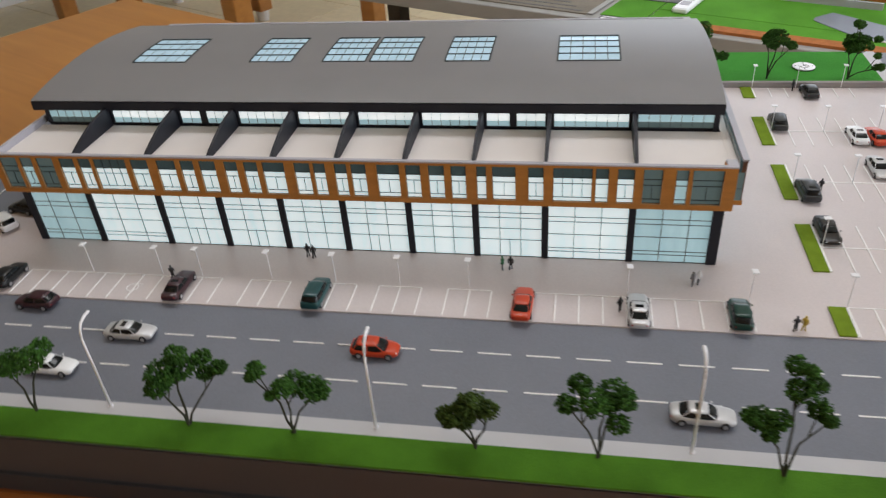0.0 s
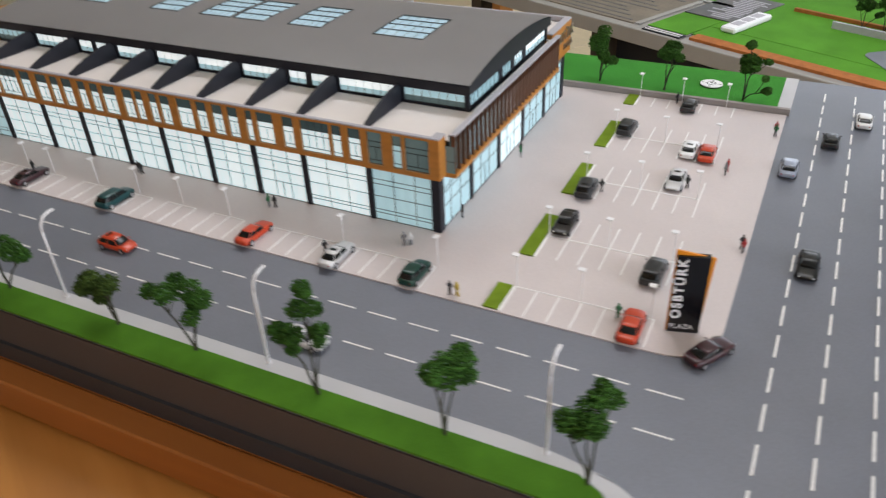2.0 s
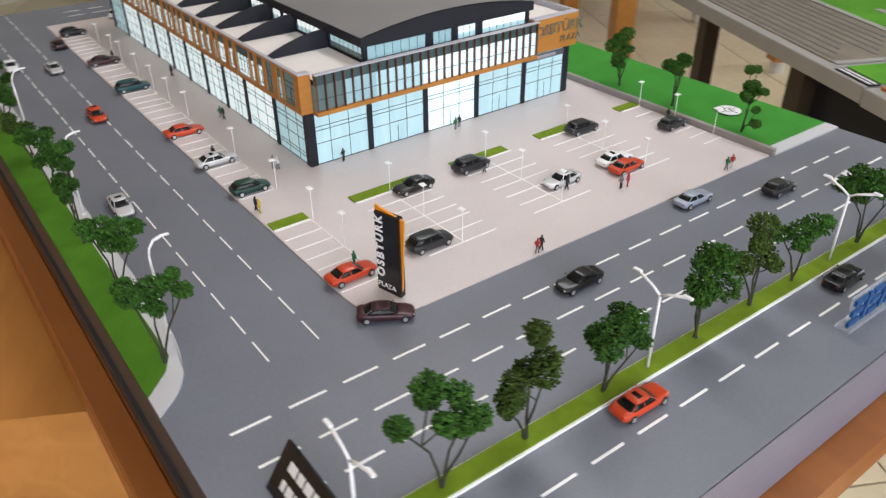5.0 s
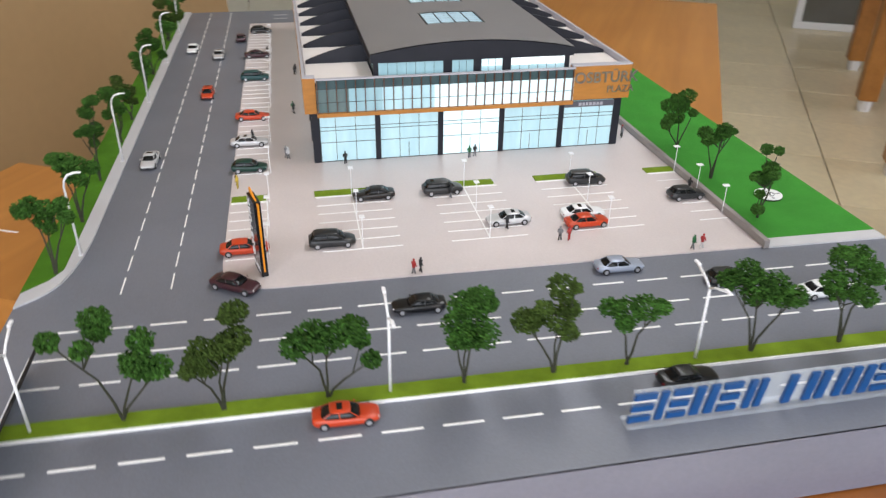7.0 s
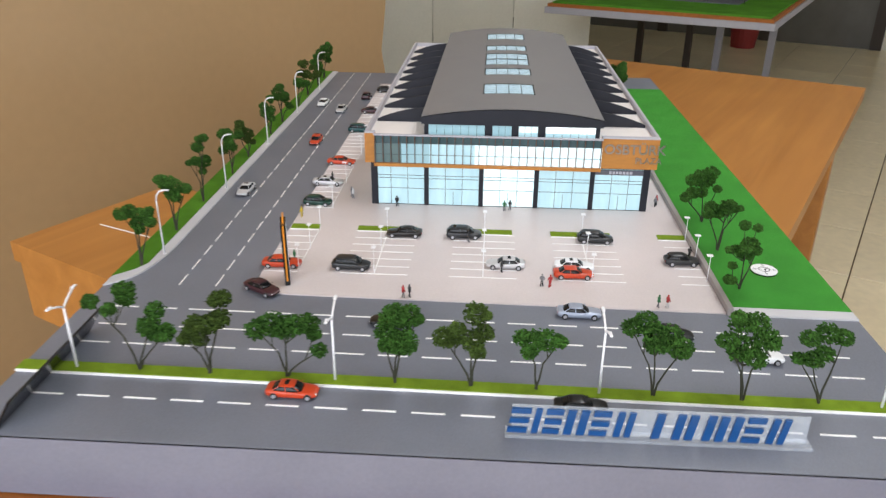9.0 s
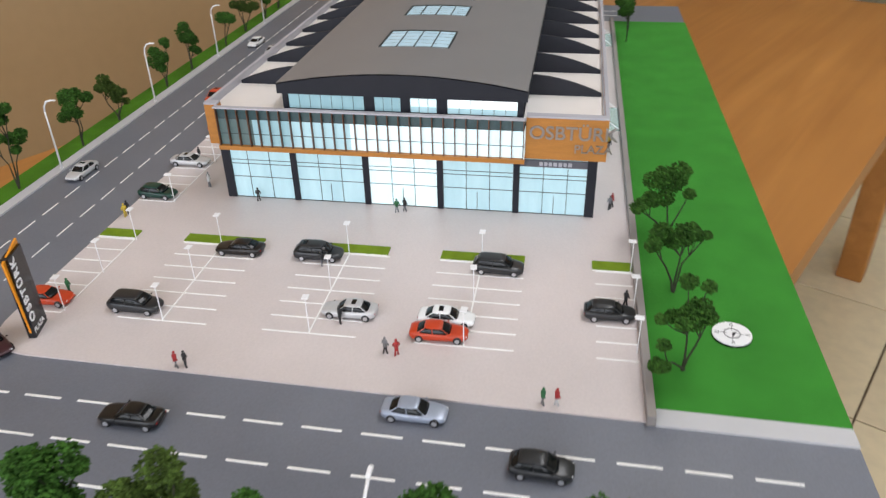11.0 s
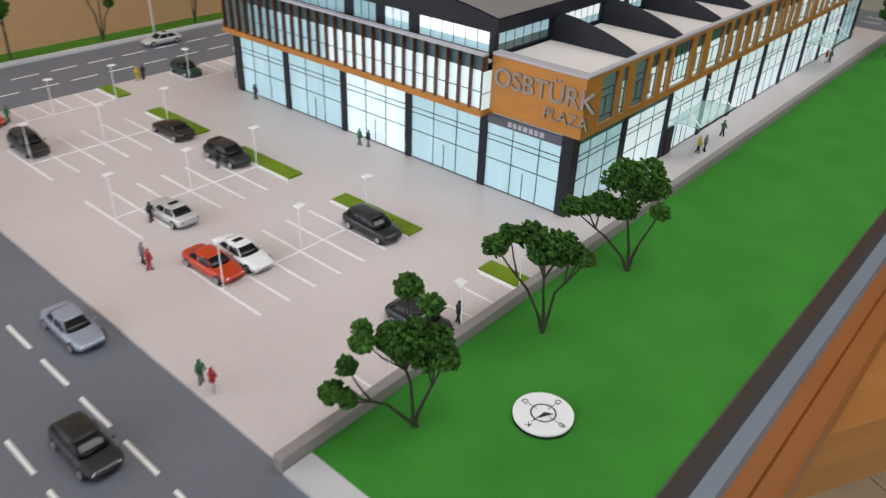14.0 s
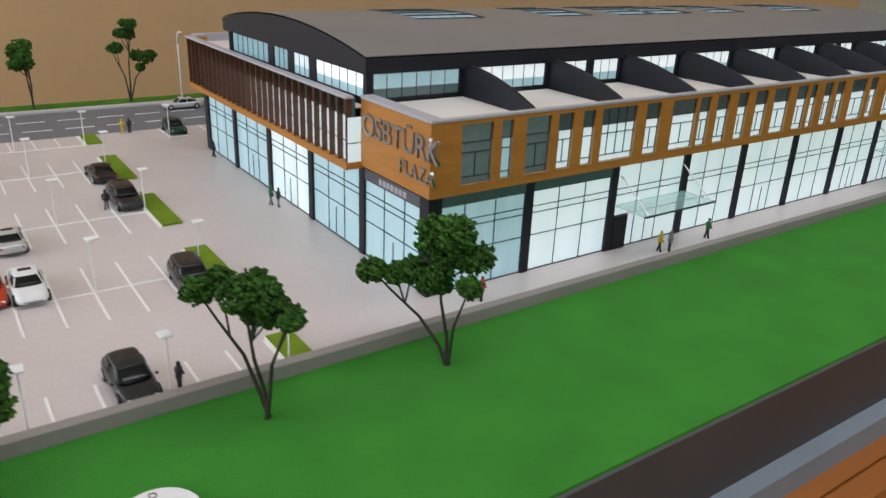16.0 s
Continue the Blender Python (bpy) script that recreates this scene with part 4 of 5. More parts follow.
cars = [
    # shape, paint, label, x, y, heading, sunroof, ground
    ("hatch", P_BLACK, "glossy black model hatchback " + ON, -0.713, -0.076, 90, 0, LOT_Z),
    ("hatch", P_MAROON, "dark maroon model hatchback on the grey road", -0.657, -0.113, 180, 0, ROAD_Z),
    ("sedan", P_SILVER, "silver white model saloon on the grey road", -0.536, -0.149, 0, 1, ROAD_Z),
    ("sedan", P_WHITE, "white model saloon on the grey road", -0.586, -0.199, 0, 0, ROAD_Z),
    ("sedan", P_MAROON, "dark maroon model saloon " + ON, -0.521, -0.079, 90, 1, LOT_Z),
    ("van", P_TEAL, "dark teal model estate car " + ON, -0.377, -0.081, 90, 0, LOT_Z),
    ("sedan", P_RED, "bright red model saloon " + ON, -0.179, -0.081, 90, 0, LOT_Z),
    ("sedan", P_SILVER, "silver model saloon with dark sunroof " + ON, -0.0755, -0.083, 90, 1, LOT_Z),
    ("hatch", P_GREEN, "dark green model hatchback " + ON, 0.0115, -0.081, 90, 0, LOT_Z),
    ("hatch", P_RED, "bright red model coupe on the grey road", -0.302, -0.152, 0, 1, ROAD_Z),
    ("sedan", P_SILVER, "silver model saloon beside the street lamp", -0.034, -0.203, 0, 1, ROAD_Z),
    ("van", P_WHITE, "white model estate car " + ON, -0.790, 0.022, 150, 0, LOT_Z),
    ("hatch", P_BLACK, "black model hatchback " + ON, -0.785, 0.056, 170, 0, LOT_Z),
    ("sedan", P_RED, "bright red model saloon beside the tall sign", 0.219, -0.08, 90, 0, LOT_Z),
    ("sedan", P_MAROON, "dark maroon model saloon at the rounded kerb", 0.2845, -0.0865, 60, 0, ROAD_Z),
    ("van", P_GREY, "dark grey model people carrier " + ON, 0.219, 0.006, 90, 0, LOT_Z),
    ("sedan", P_BROWN, "brownish black model saloon " + ON, 0.1155, 0.06, 270, 0, LOT_Z),
    ("van", P_GREY, "grey model sports utility car " + ON, 0.1145, 0.14, 90, 1, LOT_Z),
    ("sedan", P_SILVER, "silver model saloon with sunroof " + ON, 0.202, 0.195, 270, 1, LOT_Z),
    ("sedan", P_WHITE, "white model saloon with sunroof " + ON, 0.2015, 0.279, 90, 1, LOT_Z),
    ("sedan", P_RED, "bright red model saloon " + ON, 0.2225, 0.276, 90, 0, LOT_Z),
    ("van", P_GREY, "charcoal model people carrier " + ON, 0.1165, 0.314, 90, 0, LOT_Z),
    ("hatch", P_GREY, "dark grey model hatchback beside the low wall", 0.176, 0.4135, 90, 0, LOT_Z),
    ("sedan", P_BLUE, "pale blue silver model saloon at the kerb", 0.3145, 0.274, 90, 0, ROAD_Z),
    ("sedan", P_BLACK, "black open-top model car on the avenue", 0.348, 0.073, 270, 0, ROAD_Z),
    ("hatch", P_GREY, "dark olive grey model car on the avenue", 0.3545, 0.366, 90, 0, ROAD_Z),
    ("sedan", P_WHITE, "white model saloon on the avenue", 0.39, 0.443, 90, 0, ROAD_Z),
    ("sedan", P_BLACK, "black model saloon beside the median", 0.485, 0.259, 90, 0, ROAD_Z),
    ("sedan", P_RED, "bright red model saloon beside the median", 0.480, -0.002, 90, 1, ROAD_Z),
]
for shape, pt, label, x, y, turn, sun, ground in cars:
    build_car(shape, pt, label, pose(x, y, ground, 0, 0, turn + rng.uniform(-2, 2)) @ Matrix.Scale(1.05, 4), sunroof=bool(sun))

# ---- street lamps and car park lamps ----


def street_lamp(arm_y):
    lamp = thing("street_lamp", "white model street lamp with bent arm on the walkway", "street lamp", "lamps along the street")
    part("pole", tube([(0, 0, 0), (0, 0, 0.055), (0, 0, 0.073)], [0.0013, 0.0010, 0.0009], sides=8), WHITE_PLASTIC, lamp, smooth=True)
    part("arm", tube([(0, 0, 0.072), (0, arm_y * 0.12, 0.079), (0, arm_y * 0.45, 0.0845), (0, arm_y, 0.0865)], [0.0009, 0.0010, 0.0011, 0.0013], sides=8), WHITE_PLASTIC, lamp, smooth=True)
    part("lamp_head", box(-0.0014, 0.0014, arm_y - 0.001, arm_y + 0.006, 0.0858, 0.0872, bevel=0.0005), WHITE_PLASTIC, lamp)
    part("foot", disc(0.0022, 0, 0.0008, 12), WHITE_PLASTIC, lamp)
    return lamp


first = street_lamp(0.012)
first.matrix_basis = pose(0.198, -0.2375, 0.0012)
for x in (-0.045, -0.281, -0.507, -0.728):
    copy_thing(first, pose(x, -0.2375, 0.0012))
av = thing("avenue_lamp", "white model avenue lamp with two raised arms on the median", "street lamp", "lamps along the median")
part("pole", tube([(0, 0, 0), (0, 0, 0.066)], [0.0013, 0.0010], sides=8), WHITE_PLASTIC, av, smooth=True)
for s in (-1, 1):
    part("arm", tube([(0, 0, 0.065), (s * 0.007, 0, 0.0695), (s * 0.022, 0, 0.0755)], [0.0010, 0.0010, 0.0012], sides=8), WHITE_PLASTIC, av, smooth=True)
    part("lamp_head", box(*sorted((s * 0.018, s * 0.0255)), -0.0014, 0.0014, 0.0745, 0.0765, bevel=0.0005), WHITE_PLASTIC, av)
av.matrix_basis = pose(0.4555, -0.218, 0.0026)
for y in (0.033, 0.278, 0.528):
    copy_thing(av, pose(0.4575 + SKEW * y, y, 0.0026, 0, 0, rng.uniform(-4, 4)))
pl = thing("parking_lamp", "small white model lamp with flat square head on the paving", "lamp", "lamps in the car park")
part("pole", tube([(0, 0, 0), (0, 0, 0.034)], [0.00045, 0.0004], sides=6), WHITE_PLASTIC, pl)
part("lamp_head", box(-0.0028, 0.0028, -0.0022, 0.0048, 0.0338, 0.0349, bevel=0.0003), WHITE_PLASTIC, pl)
pl.matrix_basis = pose(0.0235, -0.0555, LOT_Z, 0, 0, 180)
spots = [(-0.63, -0.0555), (-0.551, -0.0555), (-0.507, -0.0555), (-0.432, -0.0555), (-0.365, -0.0555), (-0.300, -0.0555), (-0.232, -0.0555), (-0.084, -0.0555)]
for x, y in spots:
    copy_thing(pl, pose(x, y, LOT_Z, 0, 0, 180 + rng.uniform(-8, 8)))
for y in (-0.0565, 0.036, 0.1675, 0.2975):
    for x in (0.106, 0.168, 0.2305):
        copy_thing(pl, pose(x, y, LOT_Z, 0, 0, 90 + rng.uniform(-8, 8)))
for x in (0.105, 0.163, 0.222):
    copy_thing(pl, pose(x, 0.4345, LOT_Z, 0, 0, 180 + rng.uniform(-8, 8)))

# ---- trees ----


def clump(center, rx, rz, count, r, rs):
    """Many small crumbs over a flattened dome."""
    vs, fs = [], []
    base = np.array([(1, 0, 0), (-1, 0, 0), (0, 1, 0), (0, -1, 0), (0, 0, 1), (0, 0, -1)], float)
    tri = [(0, 2, 4), (2, 1, 4), (1, 3, 4), (3, 0, 4), (2, 0, 5), (1, 2, 5), (3, 1, 5), (0, 3, 5)]
    for _ in range(count):
        d = np.array([rs.gauss(0, 1), rs.gauss(0, 1), rs.gauss(0, 1)])
        d /= np.linalg.norm(d)
        f = rs.uniform(0.55, 1.08)
        p = np.array(center) + d * f * np.array([rx, rx, rz])
        q = base * r * rs.uniform(0.6, 1.35) * np.array([rs.uniform(0.7, 1.4), rs.uniform(0.7, 1.4), rs.uniform(0.6, 1.1)])
        a = rs.uniform(0, 6.28)
        c, s = math.cos(a), math.sin(a)
        q = q @ np.array([[c, -s, 0.3 * s], [s, c, 0.2], [0, -0.3, 1]])
        n = len(vs)
        vs.extend(map(tuple, p + q))
        fs.extend([tuple(n + k for k in t) for t in tri])
    return vs, fs


def plant(seed, x, y, z, facing, tufts, leaf=None):
    """A wire tree at x, y, z; tufts are (sideways, height, radius) in millimetres, spread along the direction facing."""
    rs = random.Random(seed)
    tree = thing("model_tree", "small model tree of twisted wire with green foam foliage", "tree", "model trees")
    side = Vector((math.cos(radians(facing)), math.sin(radians(facing)), 0))
    deep = Vector((-side.y, side.x, 0))
    vs, fs = [], []
    spots = []
    full = 1.18 if y > 0.4 and x < 0.3 else 1.0      # the lawn trees are bushier
    for a, h, r in tufts:
        r *= full
        p = side * (a * 0.001) + deep * rs.uniform(-0.011, 0.011) + Vector((0, 0, h * 0.001))
        spots.append((p, r * 0.001))
        v, f = clump(p, r * 0.00092, r * 0.00076, int(36 + 28 * r), 0.00128, rs)
        n = len(vs)
        vs.extend(v)
        fs.extend([tuple(n + i for i in t) for t in f])
    order = sorted(spots, key=lambda q: q[0].dot(side))
    heads = [order[0], order[len(order) // 2], order[-1]] if len(order) > 5 else [order[0], order[-1]]
    stems = []
    for p, r in heads:
        bend = side * rs.uniform(-0.003, 0.003) + deep * rs.uniform(-0.003, 0.003)
        foot = Vector((rs.uniform(-0.0012, 0.0012), rs.uniform(-0.0012, 0.0012), -0.0005))
        pts = [foot, Vector((p.x * 0.12, p.y * 0.12, p.z * 0.22)), Vector((p.x * 0.36, p.y * 0.36, p.z * 0.5)) + bend, Vector((p.x * 0.74, p.y * 0.74, p.z * 0.78)) + bend * 0.5, p]
        stems.append((pts, tube([tuple(q) for q in pts], [0.0012, 0.0010, 0.0008, 0.0006, 0.0004], sides=6)))
    for p, r in spots:
        pts, bm = min(stems, key=lambda q: (q[0][3] - p).length)
        if (pts[4] - p).length < 1e-6:
            continue
        root = pts[2] * 0.5 + pts[3] * 0.5
        mid = root.lerp(p, 0.55) - Vector((0, 0, 0.0018))
        tube([tuple(root), tuple(mid), tuple(p)], [0.0006, 0.0005, 0.0003], bm, 5)
    for pts, bm in stems:
        part("trunk", bm, STEM, tree)
    me = bpy.data.meshes.new("crown")
    me.from_pydata(vs, [], fs)
    part("crown", me, leaf or LEAF, tree)
    tree.matrix_basis = Matrix.Translation((x + (SKEW * y if x > 0.45 else 0), y, z))
    return tree


trees = []
trees.append(plant(100, -0.568, -0.25, 0.0014, -132, [(-1.9, 47.9, 14.0), (-12.4, 53.6, 12.0), (-22.8, 51.0, 10.0), (7.0, 47.6, 10.0)]))
trees.append(plant(101, -0.431, -0.25, 0.0014, -142, [(6.9, 60.0, 13.3), (12.8, 48.4, 10.4), (-6.6, 72.3, 9.1), (-8.1, 55.2, 11.6), (-23.9, 57.8, 8.3), (-33.5, 42.3, 7.5), (-23.3, 35.7, 7.5), (2.4, 46.4, 10.4)]))
trees.append(plant(102, -0.344, -0.25, 0.0014, -152, [(15.5, 65.3, 7.6), (20.4, 58.0, 5.1), (10.1, 39.5, 5.1), (0.1, 55.8, 9.3), (-10.0, 49.1, 11.9), (-21.9, 47.1, 12.7), (-24.8, 37.4, 8.5)]))
trees.append(plant(103, -0.201, -0.25, 0.0014, -170, [(4.5, 57.5, 9.3), (15.2, 43.9, 9.3), (0.7, 43.2, 12.6), (-9.4, 50.5, 8.4), (21.9, 33.3, 6.7), (18.7, 21.3, 5.9), (7.9, 28.7, 7.6)], LEAF_OLIVE))
trees.append(plant(104, -0.112, -0.25, 0.0014, 177, [(23.4, 62.2, 8.0), (15.6, 61.0, 8.8), (6.3, 64.9, 11.2), (-6.8, 64.0, 12.1), (-15.1, 54.9, 10.0), (-12.0, 43.0, 8.8), (-4.4, 47.0, 8.8)]))
trees.append(plant(105, 0.014, -0.253, 0.0014, 158, [(20.9, 53.7, 10.5), (26.8, 56.7, 7.7), (10.9, 56.5, 8.8), (13.8, 41.7, 6.3), (9.4, 95.4, 7.7), (0.9, 96.0, 5.3), (3.9, 83.0, 9.8), (-4.6, 83.9, 7.7), (-9.9, 66.3, 8.8), (-17.2, 64.6, 5.3)]))
trees.append(plant(106, 0.124, -0.251, 0.0014, -117, [(12.3, 71.8, 8.8), (-0.1, 70.1, 12.3), (-12.6, 67.2, 12.3), (-22.7, 62.9, 8.8), (-3.6, 54.3, 11.0), (-16.6, 53.6, 8.8), (9.6, 63.2, 6.6)]))
trees.append(plant(107, 0.232, -0.252, 0.0014, -123, [(17.6, 65.3, 10.1), (9.4, 68.3, 10.1), (-1.9, 65.9, 11.3), (-11.5, 66.2, 8.1), (-16.3, 72.4, 6.5), (-23.0, 61.1, 8.1), (5.6, 52.2, 10.1), (-3.2, 47.6, 7.3)]))
trees.append(plant(108, 0.4565, -0.156, 0.0026, -66, [(32.7, 75.0, 8.7), (16.3, 73.7, 7.7), (3.0, 82.1, 11.6), (2.2, 73.6, 9.7), (-13.8, 49.6, 12.1), (-22.1, 59.8, 9.7), (-27.4, 40.9, 10.6), (-15.1, 37.6, 9.7), (-21.7, 36.0, 8.7)]))
trees.append(plant(109, 0.4565, -0.088, 0.0026, -71, [(-18.6, 75.1, 10.0), (-12.1, 75.5, 7.0), (-15.1, 59.3, 11.0), (-5.0, 56.7, 11.0), (7.5, 51.8, 11.0), (13.6, 42.1, 9.0), (4.8, 34.7, 10.0), (18.6, 37.3, 7.0), (-9.7, 50.1, 9.0)], LEAF_OLIVE))
trees.append(plant(110, 0.4565, -0.013, 0.0026, -78, [(22.7, 58.4, 11.4), (9.8, 60.3, 14.5), (-2.4, 56.0, 13.0), (-12.9, 60.8, 11.4), (-22.9, 53.6, 11.4), (-27.1, 44.1, 7.8), (-31.8, 31.8, 8.3), (3.2, 47.8, 10.4)]))
trees.append(plant(111, 0.4565, 0.089, 0.0026, -88, [(-3.6, 76.9, 11.8), (1.0, 68.3, 13.4), (-13.8, 66.6, 13.4), (-22.0, 62.4, 6.4), (6.7, 53.5, 11.8), (-8.9, 50.6, 15.0), (-3.7, 38.4, 12.8), (-11.5, 35.5, 9.6), (6.8, 41.4, 8.0)]))
trees.append(plant(112, 0.4565, 0.16, 0.0026, -94, [(24.9, 49.8, 11.9), (16.8, 44.5, 9.7), (12.2, 62.8, 7.6), (-3.1, 72.3, 13.0), (-12.9, 72.7, 5.4), (-1.4, 48.5, 13.0), (-11.3, 51.9, 9.7), (-6.7, 42.6, 8.1)], LEAF_OLIVE))
trees.append(plant(113, 0.4565, 0.221, 0.0026, -100, [(16.4, 46.2, 9.7), (6.4, 51.2, 12.9), (-6.1, 55.9, 12.9), (-18.1, 56.1, 7.5), (8.1, 41.9, 8.1)]))
trees.append(plant(114, 0.4565, 0.327, 0.0026, -109, [(26.9, 61.7, 10.5), (15.1, 70.1, 12.6), (6.2, 62.7, 12.6), (6.7, 47.6, 10.5), (-6.6, 62.2, 12.6), (-19.5, 59.0, 10.5), (-16.7, 49.0, 9.5), (-2.2, 58.0, 10.5)]))
trees.append(plant(115, 0.4565, 0.406, 0.0026, -115, [(19.7, 60.4, 10.2), (12.3, 74.2, 12.7), (-0.4, 74.6, 12.2), (-9.8, 64.6, 12.2), (6.0, 54.8, 14.3), (-4.7, 51.6, 11.2), (11.7, 43.9, 9.2), (-15.2, 60.3, 7.6), (14.9, 82.5, 7.1)]))
trees.append(plant(116, 0.4565, 0.473, 0.0026, -120, [(18.0, 65.2, 9.0), (6.0, 65.8, 11.9), (-6.9, 66.3, 9.0), (23.4, 42.0, 7.0), (11.7, 45.4, 9.9), (3.8, 54.2, 9.0)]))
trees.append(plant(117, 0.239, 0.468, 0.0014, -48, [(3.7, 79.6, 6.1), (-6.3, 77.0, 5.0), (23.6, 60.6, 5.0), (10.0, 57.5, 7.8), (-0.3, 57.9, 8.4), (-9.4, 54.9, 7.0), (-13.7, 46.9, 6.1), (5.1, 48.0, 7.8), (12.1, 51.4, 5.6), (25.6, 54.3, 4.2), (32.1, 41.1, 4.5), (39.0, 26.8, 5.6), (31.6, 23.9, 4.5), (-4.8, 41.8, 6.1)]))
trees.append(plant(118, 0.131, 0.47, 0.0014, -60, [(31.2, 57.2, 6.6), (23.7, 62.0, 5.9), (12.0, 58.0, 8.2), (3.3, 62.8, 9.2), (-5.6, 62.4, 8.2), (5.6, 51.9, 7.2), (-3.7, 53.1, 6.6), (-15.7, 55.0, 5.9), (-19.7, 57.3, 3.9), (-10.2, 52.1, 4.6)]))
trees.append(plant(119, 0.035, 0.473, 0.0014, -66, [(41.6, 45.4, 6.7), (31.4, 43.1, 6.7), (23.3, 46.8, 7.4), (15.8, 60.1, 9.6), (10.4, 68.9, 9.6), (-2.7, 73.1, 9.6), (2.0, 58.9, 10.4), (-8.9, 58.6, 8.1), (-13.7, 49.4, 5.5), (8.4, 45.4, 8.1), (17.1, 41.8, 5.5)]))
kinds = [trees[k] for k in (1, 2, 12, 15, 6)]
for x, y, z, k in ((-0.665, -0.2510, 0.0016, 2), (-0.77, -0.2510, 0.0016, 1), (-0.85, -0.2520, 0.0016, 3), (-0.66, 0.462, 0.0012, 4), (-0.78, 0.47, 0.0012, 1)):
    copy_thing(kinds[k], pose(x, y, z, 0, 0, rng.uniform(0, 360)))

# ---- figurines: plain painted shapes ----
CLOTH = {"black": (0.012, 0.012, 0.014), "grey": (0.16, 0.16, 0.17), "green": (0.015, 0.12, 0.04), "yellow": (0.5, 0.36, 0.03), "red": (0.35, 0.02, 0.02), "white": (0.6, 0.6, 0.6)}
CLOTH_M = {k: mat(k + "_enamel", c, 0.5, spread=0.1, bump=0) for k, c in CLOTH.items()}


def figurine(top, lower, x, y, turn, z=LOT_Z):
    bm = bmesh.new()
    for s in (-1, 1):
        tube([(s * 0.0011 + 0.0004 * s, s * 0.0009, 0), (s * 0.0010, 0, 0.0045), (s * 0.0008, 0, 0.0085)], [0.0009, 0.0008, 0.0010], bm)
    legs = len(bm.faces)
    tube([(0, 0, 0.0080), (0, 0, 0.0105), (0, 0, 0.0140), (0, 0, 0.0152)], [0.0019, 0.0018, 0.0022, 0.0009], bm, 8)
    for s in (-1, 1):
        tube([(s * 0.0021, 0, 0.0140), (s * 0.0029, 0.0005, 0.0108), (s * 0.0024, 0.0018, 0.0090)], [0.0008, 0.0007, 0.0006], bm, 5)
    tube([(0, 0, 0.0150), (0, 0.0001, 0.0160), (0, 0.0002, 0.0172), (0, 0.0001, 0.0180)], [0.0006, 0.0011, 0.0012, 0.0005], bm, 8)
    me = mesh_of(bm, "figurine")
    me.materials.append(CLOTH_M[lower])
    me.materials.append(CLOTH_M[top])
    for i, p in enumerate(me.polygons):
        p.material_index = 0 if i < legs else 1
        p.use_smooth = True
    ob = new("figurine", me)
    ob.matrix_basis = pose(x, y, z, 0, 0, turn) @ Matrix.Scale(0.9, 4)
    return tagged(ob, f"tiny {top} painted standing figurine on the paving", "figurine", "figurines on the model")


for top, lower, x, y, turn in (
        ("black", "grey", -0.407, -0.014, 20), ("black", "black", -0.400, -0.016, 200), ("green", "grey", -0.203, -0.023, 80), ("black", "black", -0.195, -0.022, 180),
        ("grey", "grey", -0.024, -0.036, 40), ("white", "grey", -0.0185, -0.033, 220), ("black", "black", -0.536, -0.062, 10), ("black", "black", 0.0545, -0.094, 0),
        ("yellow", "yellow", 0.0615, -0.093, 150), ("black", "grey", -0.0915, -0.079, 30), ("black", "black", 0.008, 0.037, 100), ("green", "grey", 0.015, 0.195, 90),
        ("black", "grey", 0.012, 0.203, 60), ("grey", "black", -0.020, 0.4185, 120), ("red", "black", -0.0265, 0.421, 20), ("red", "grey", 0.2895, 0.078, 40), ("black", "black", 0.2875, 0.085, 10),
        ("grey", "black", 0.2495, 0.237, 70), ("red", "red", 0.2505, 0.2465, 110), ("green", "grey", 0.291, 0.364, 0), ("red", "white", 0.2905, 0.374, 30),
        ("yellow", "black", -0.189, 0.4205, 60), ("grey", "black", -0.1965, 0.4235, 20), ("green", "black", -0.244, 0.420, 80), ("red", "white", -0.573, 0.413, 0), ("green", "black", -0.580, 0.416, 60),
        ("black", "black", 0.2155, 0.190, 0), ("green", "green", 0.2045, -0.068, 10), ("black", "black", 0.1575, 0.428, 50), ("black", "grey", 0.1295, 0.147, 0)):
    figurine(top, lower, x, y, turn)

# ---- signs on the board ----
pyl = thing("pylon_sign", "tall black sign slab with orange backing and white letters", "sign", at=pose(0.259, -0.063, LOT_Z, 0, 0, 15))
PH = 0.0815
part("face", box(-0.0135, 0.0125, -0.0032, 0.0032, 0, PH - 0.0045, bevel=0.0003), BLACK, pyl, "glossy black face")
bm = bmesh.new()
for y0, y1 in ((-0.0008, 0.0008),):
    lo = [(-0.0145, 0.0), (0.0122, 0.0), (0.0165, PH - 0.006), (-0.0145, PH)]
    a = [bm.verts.new((x, y0, z)) for x, z in lo]
    b = [bm.verts.new((x, y1, z)) for x, z in lo]
    bm.faces.new(a)
    bm.faces.new(b[::-1])
    for i in range(4):
        bm.faces.new((a[i], a[(i + 1) % 4], b[(i + 1) % 4], b[i]))
part("backing", bm, SIGN_ORANGE, pyl, "orange backing panel")
UP = Matrix(((0, -1, 0, 0), (0, 0, -1, 0), (1, 0, 0, 0), (0, 0, 0, 1)))
FLAT = Matrix(((1, 0, 0, 0), (0, 0, -1, 0), (0, 1, 0, 0), (0, 0, 0, 1)))
TURN180 = Matrix.Rotation(math.pi, 4, "Z")
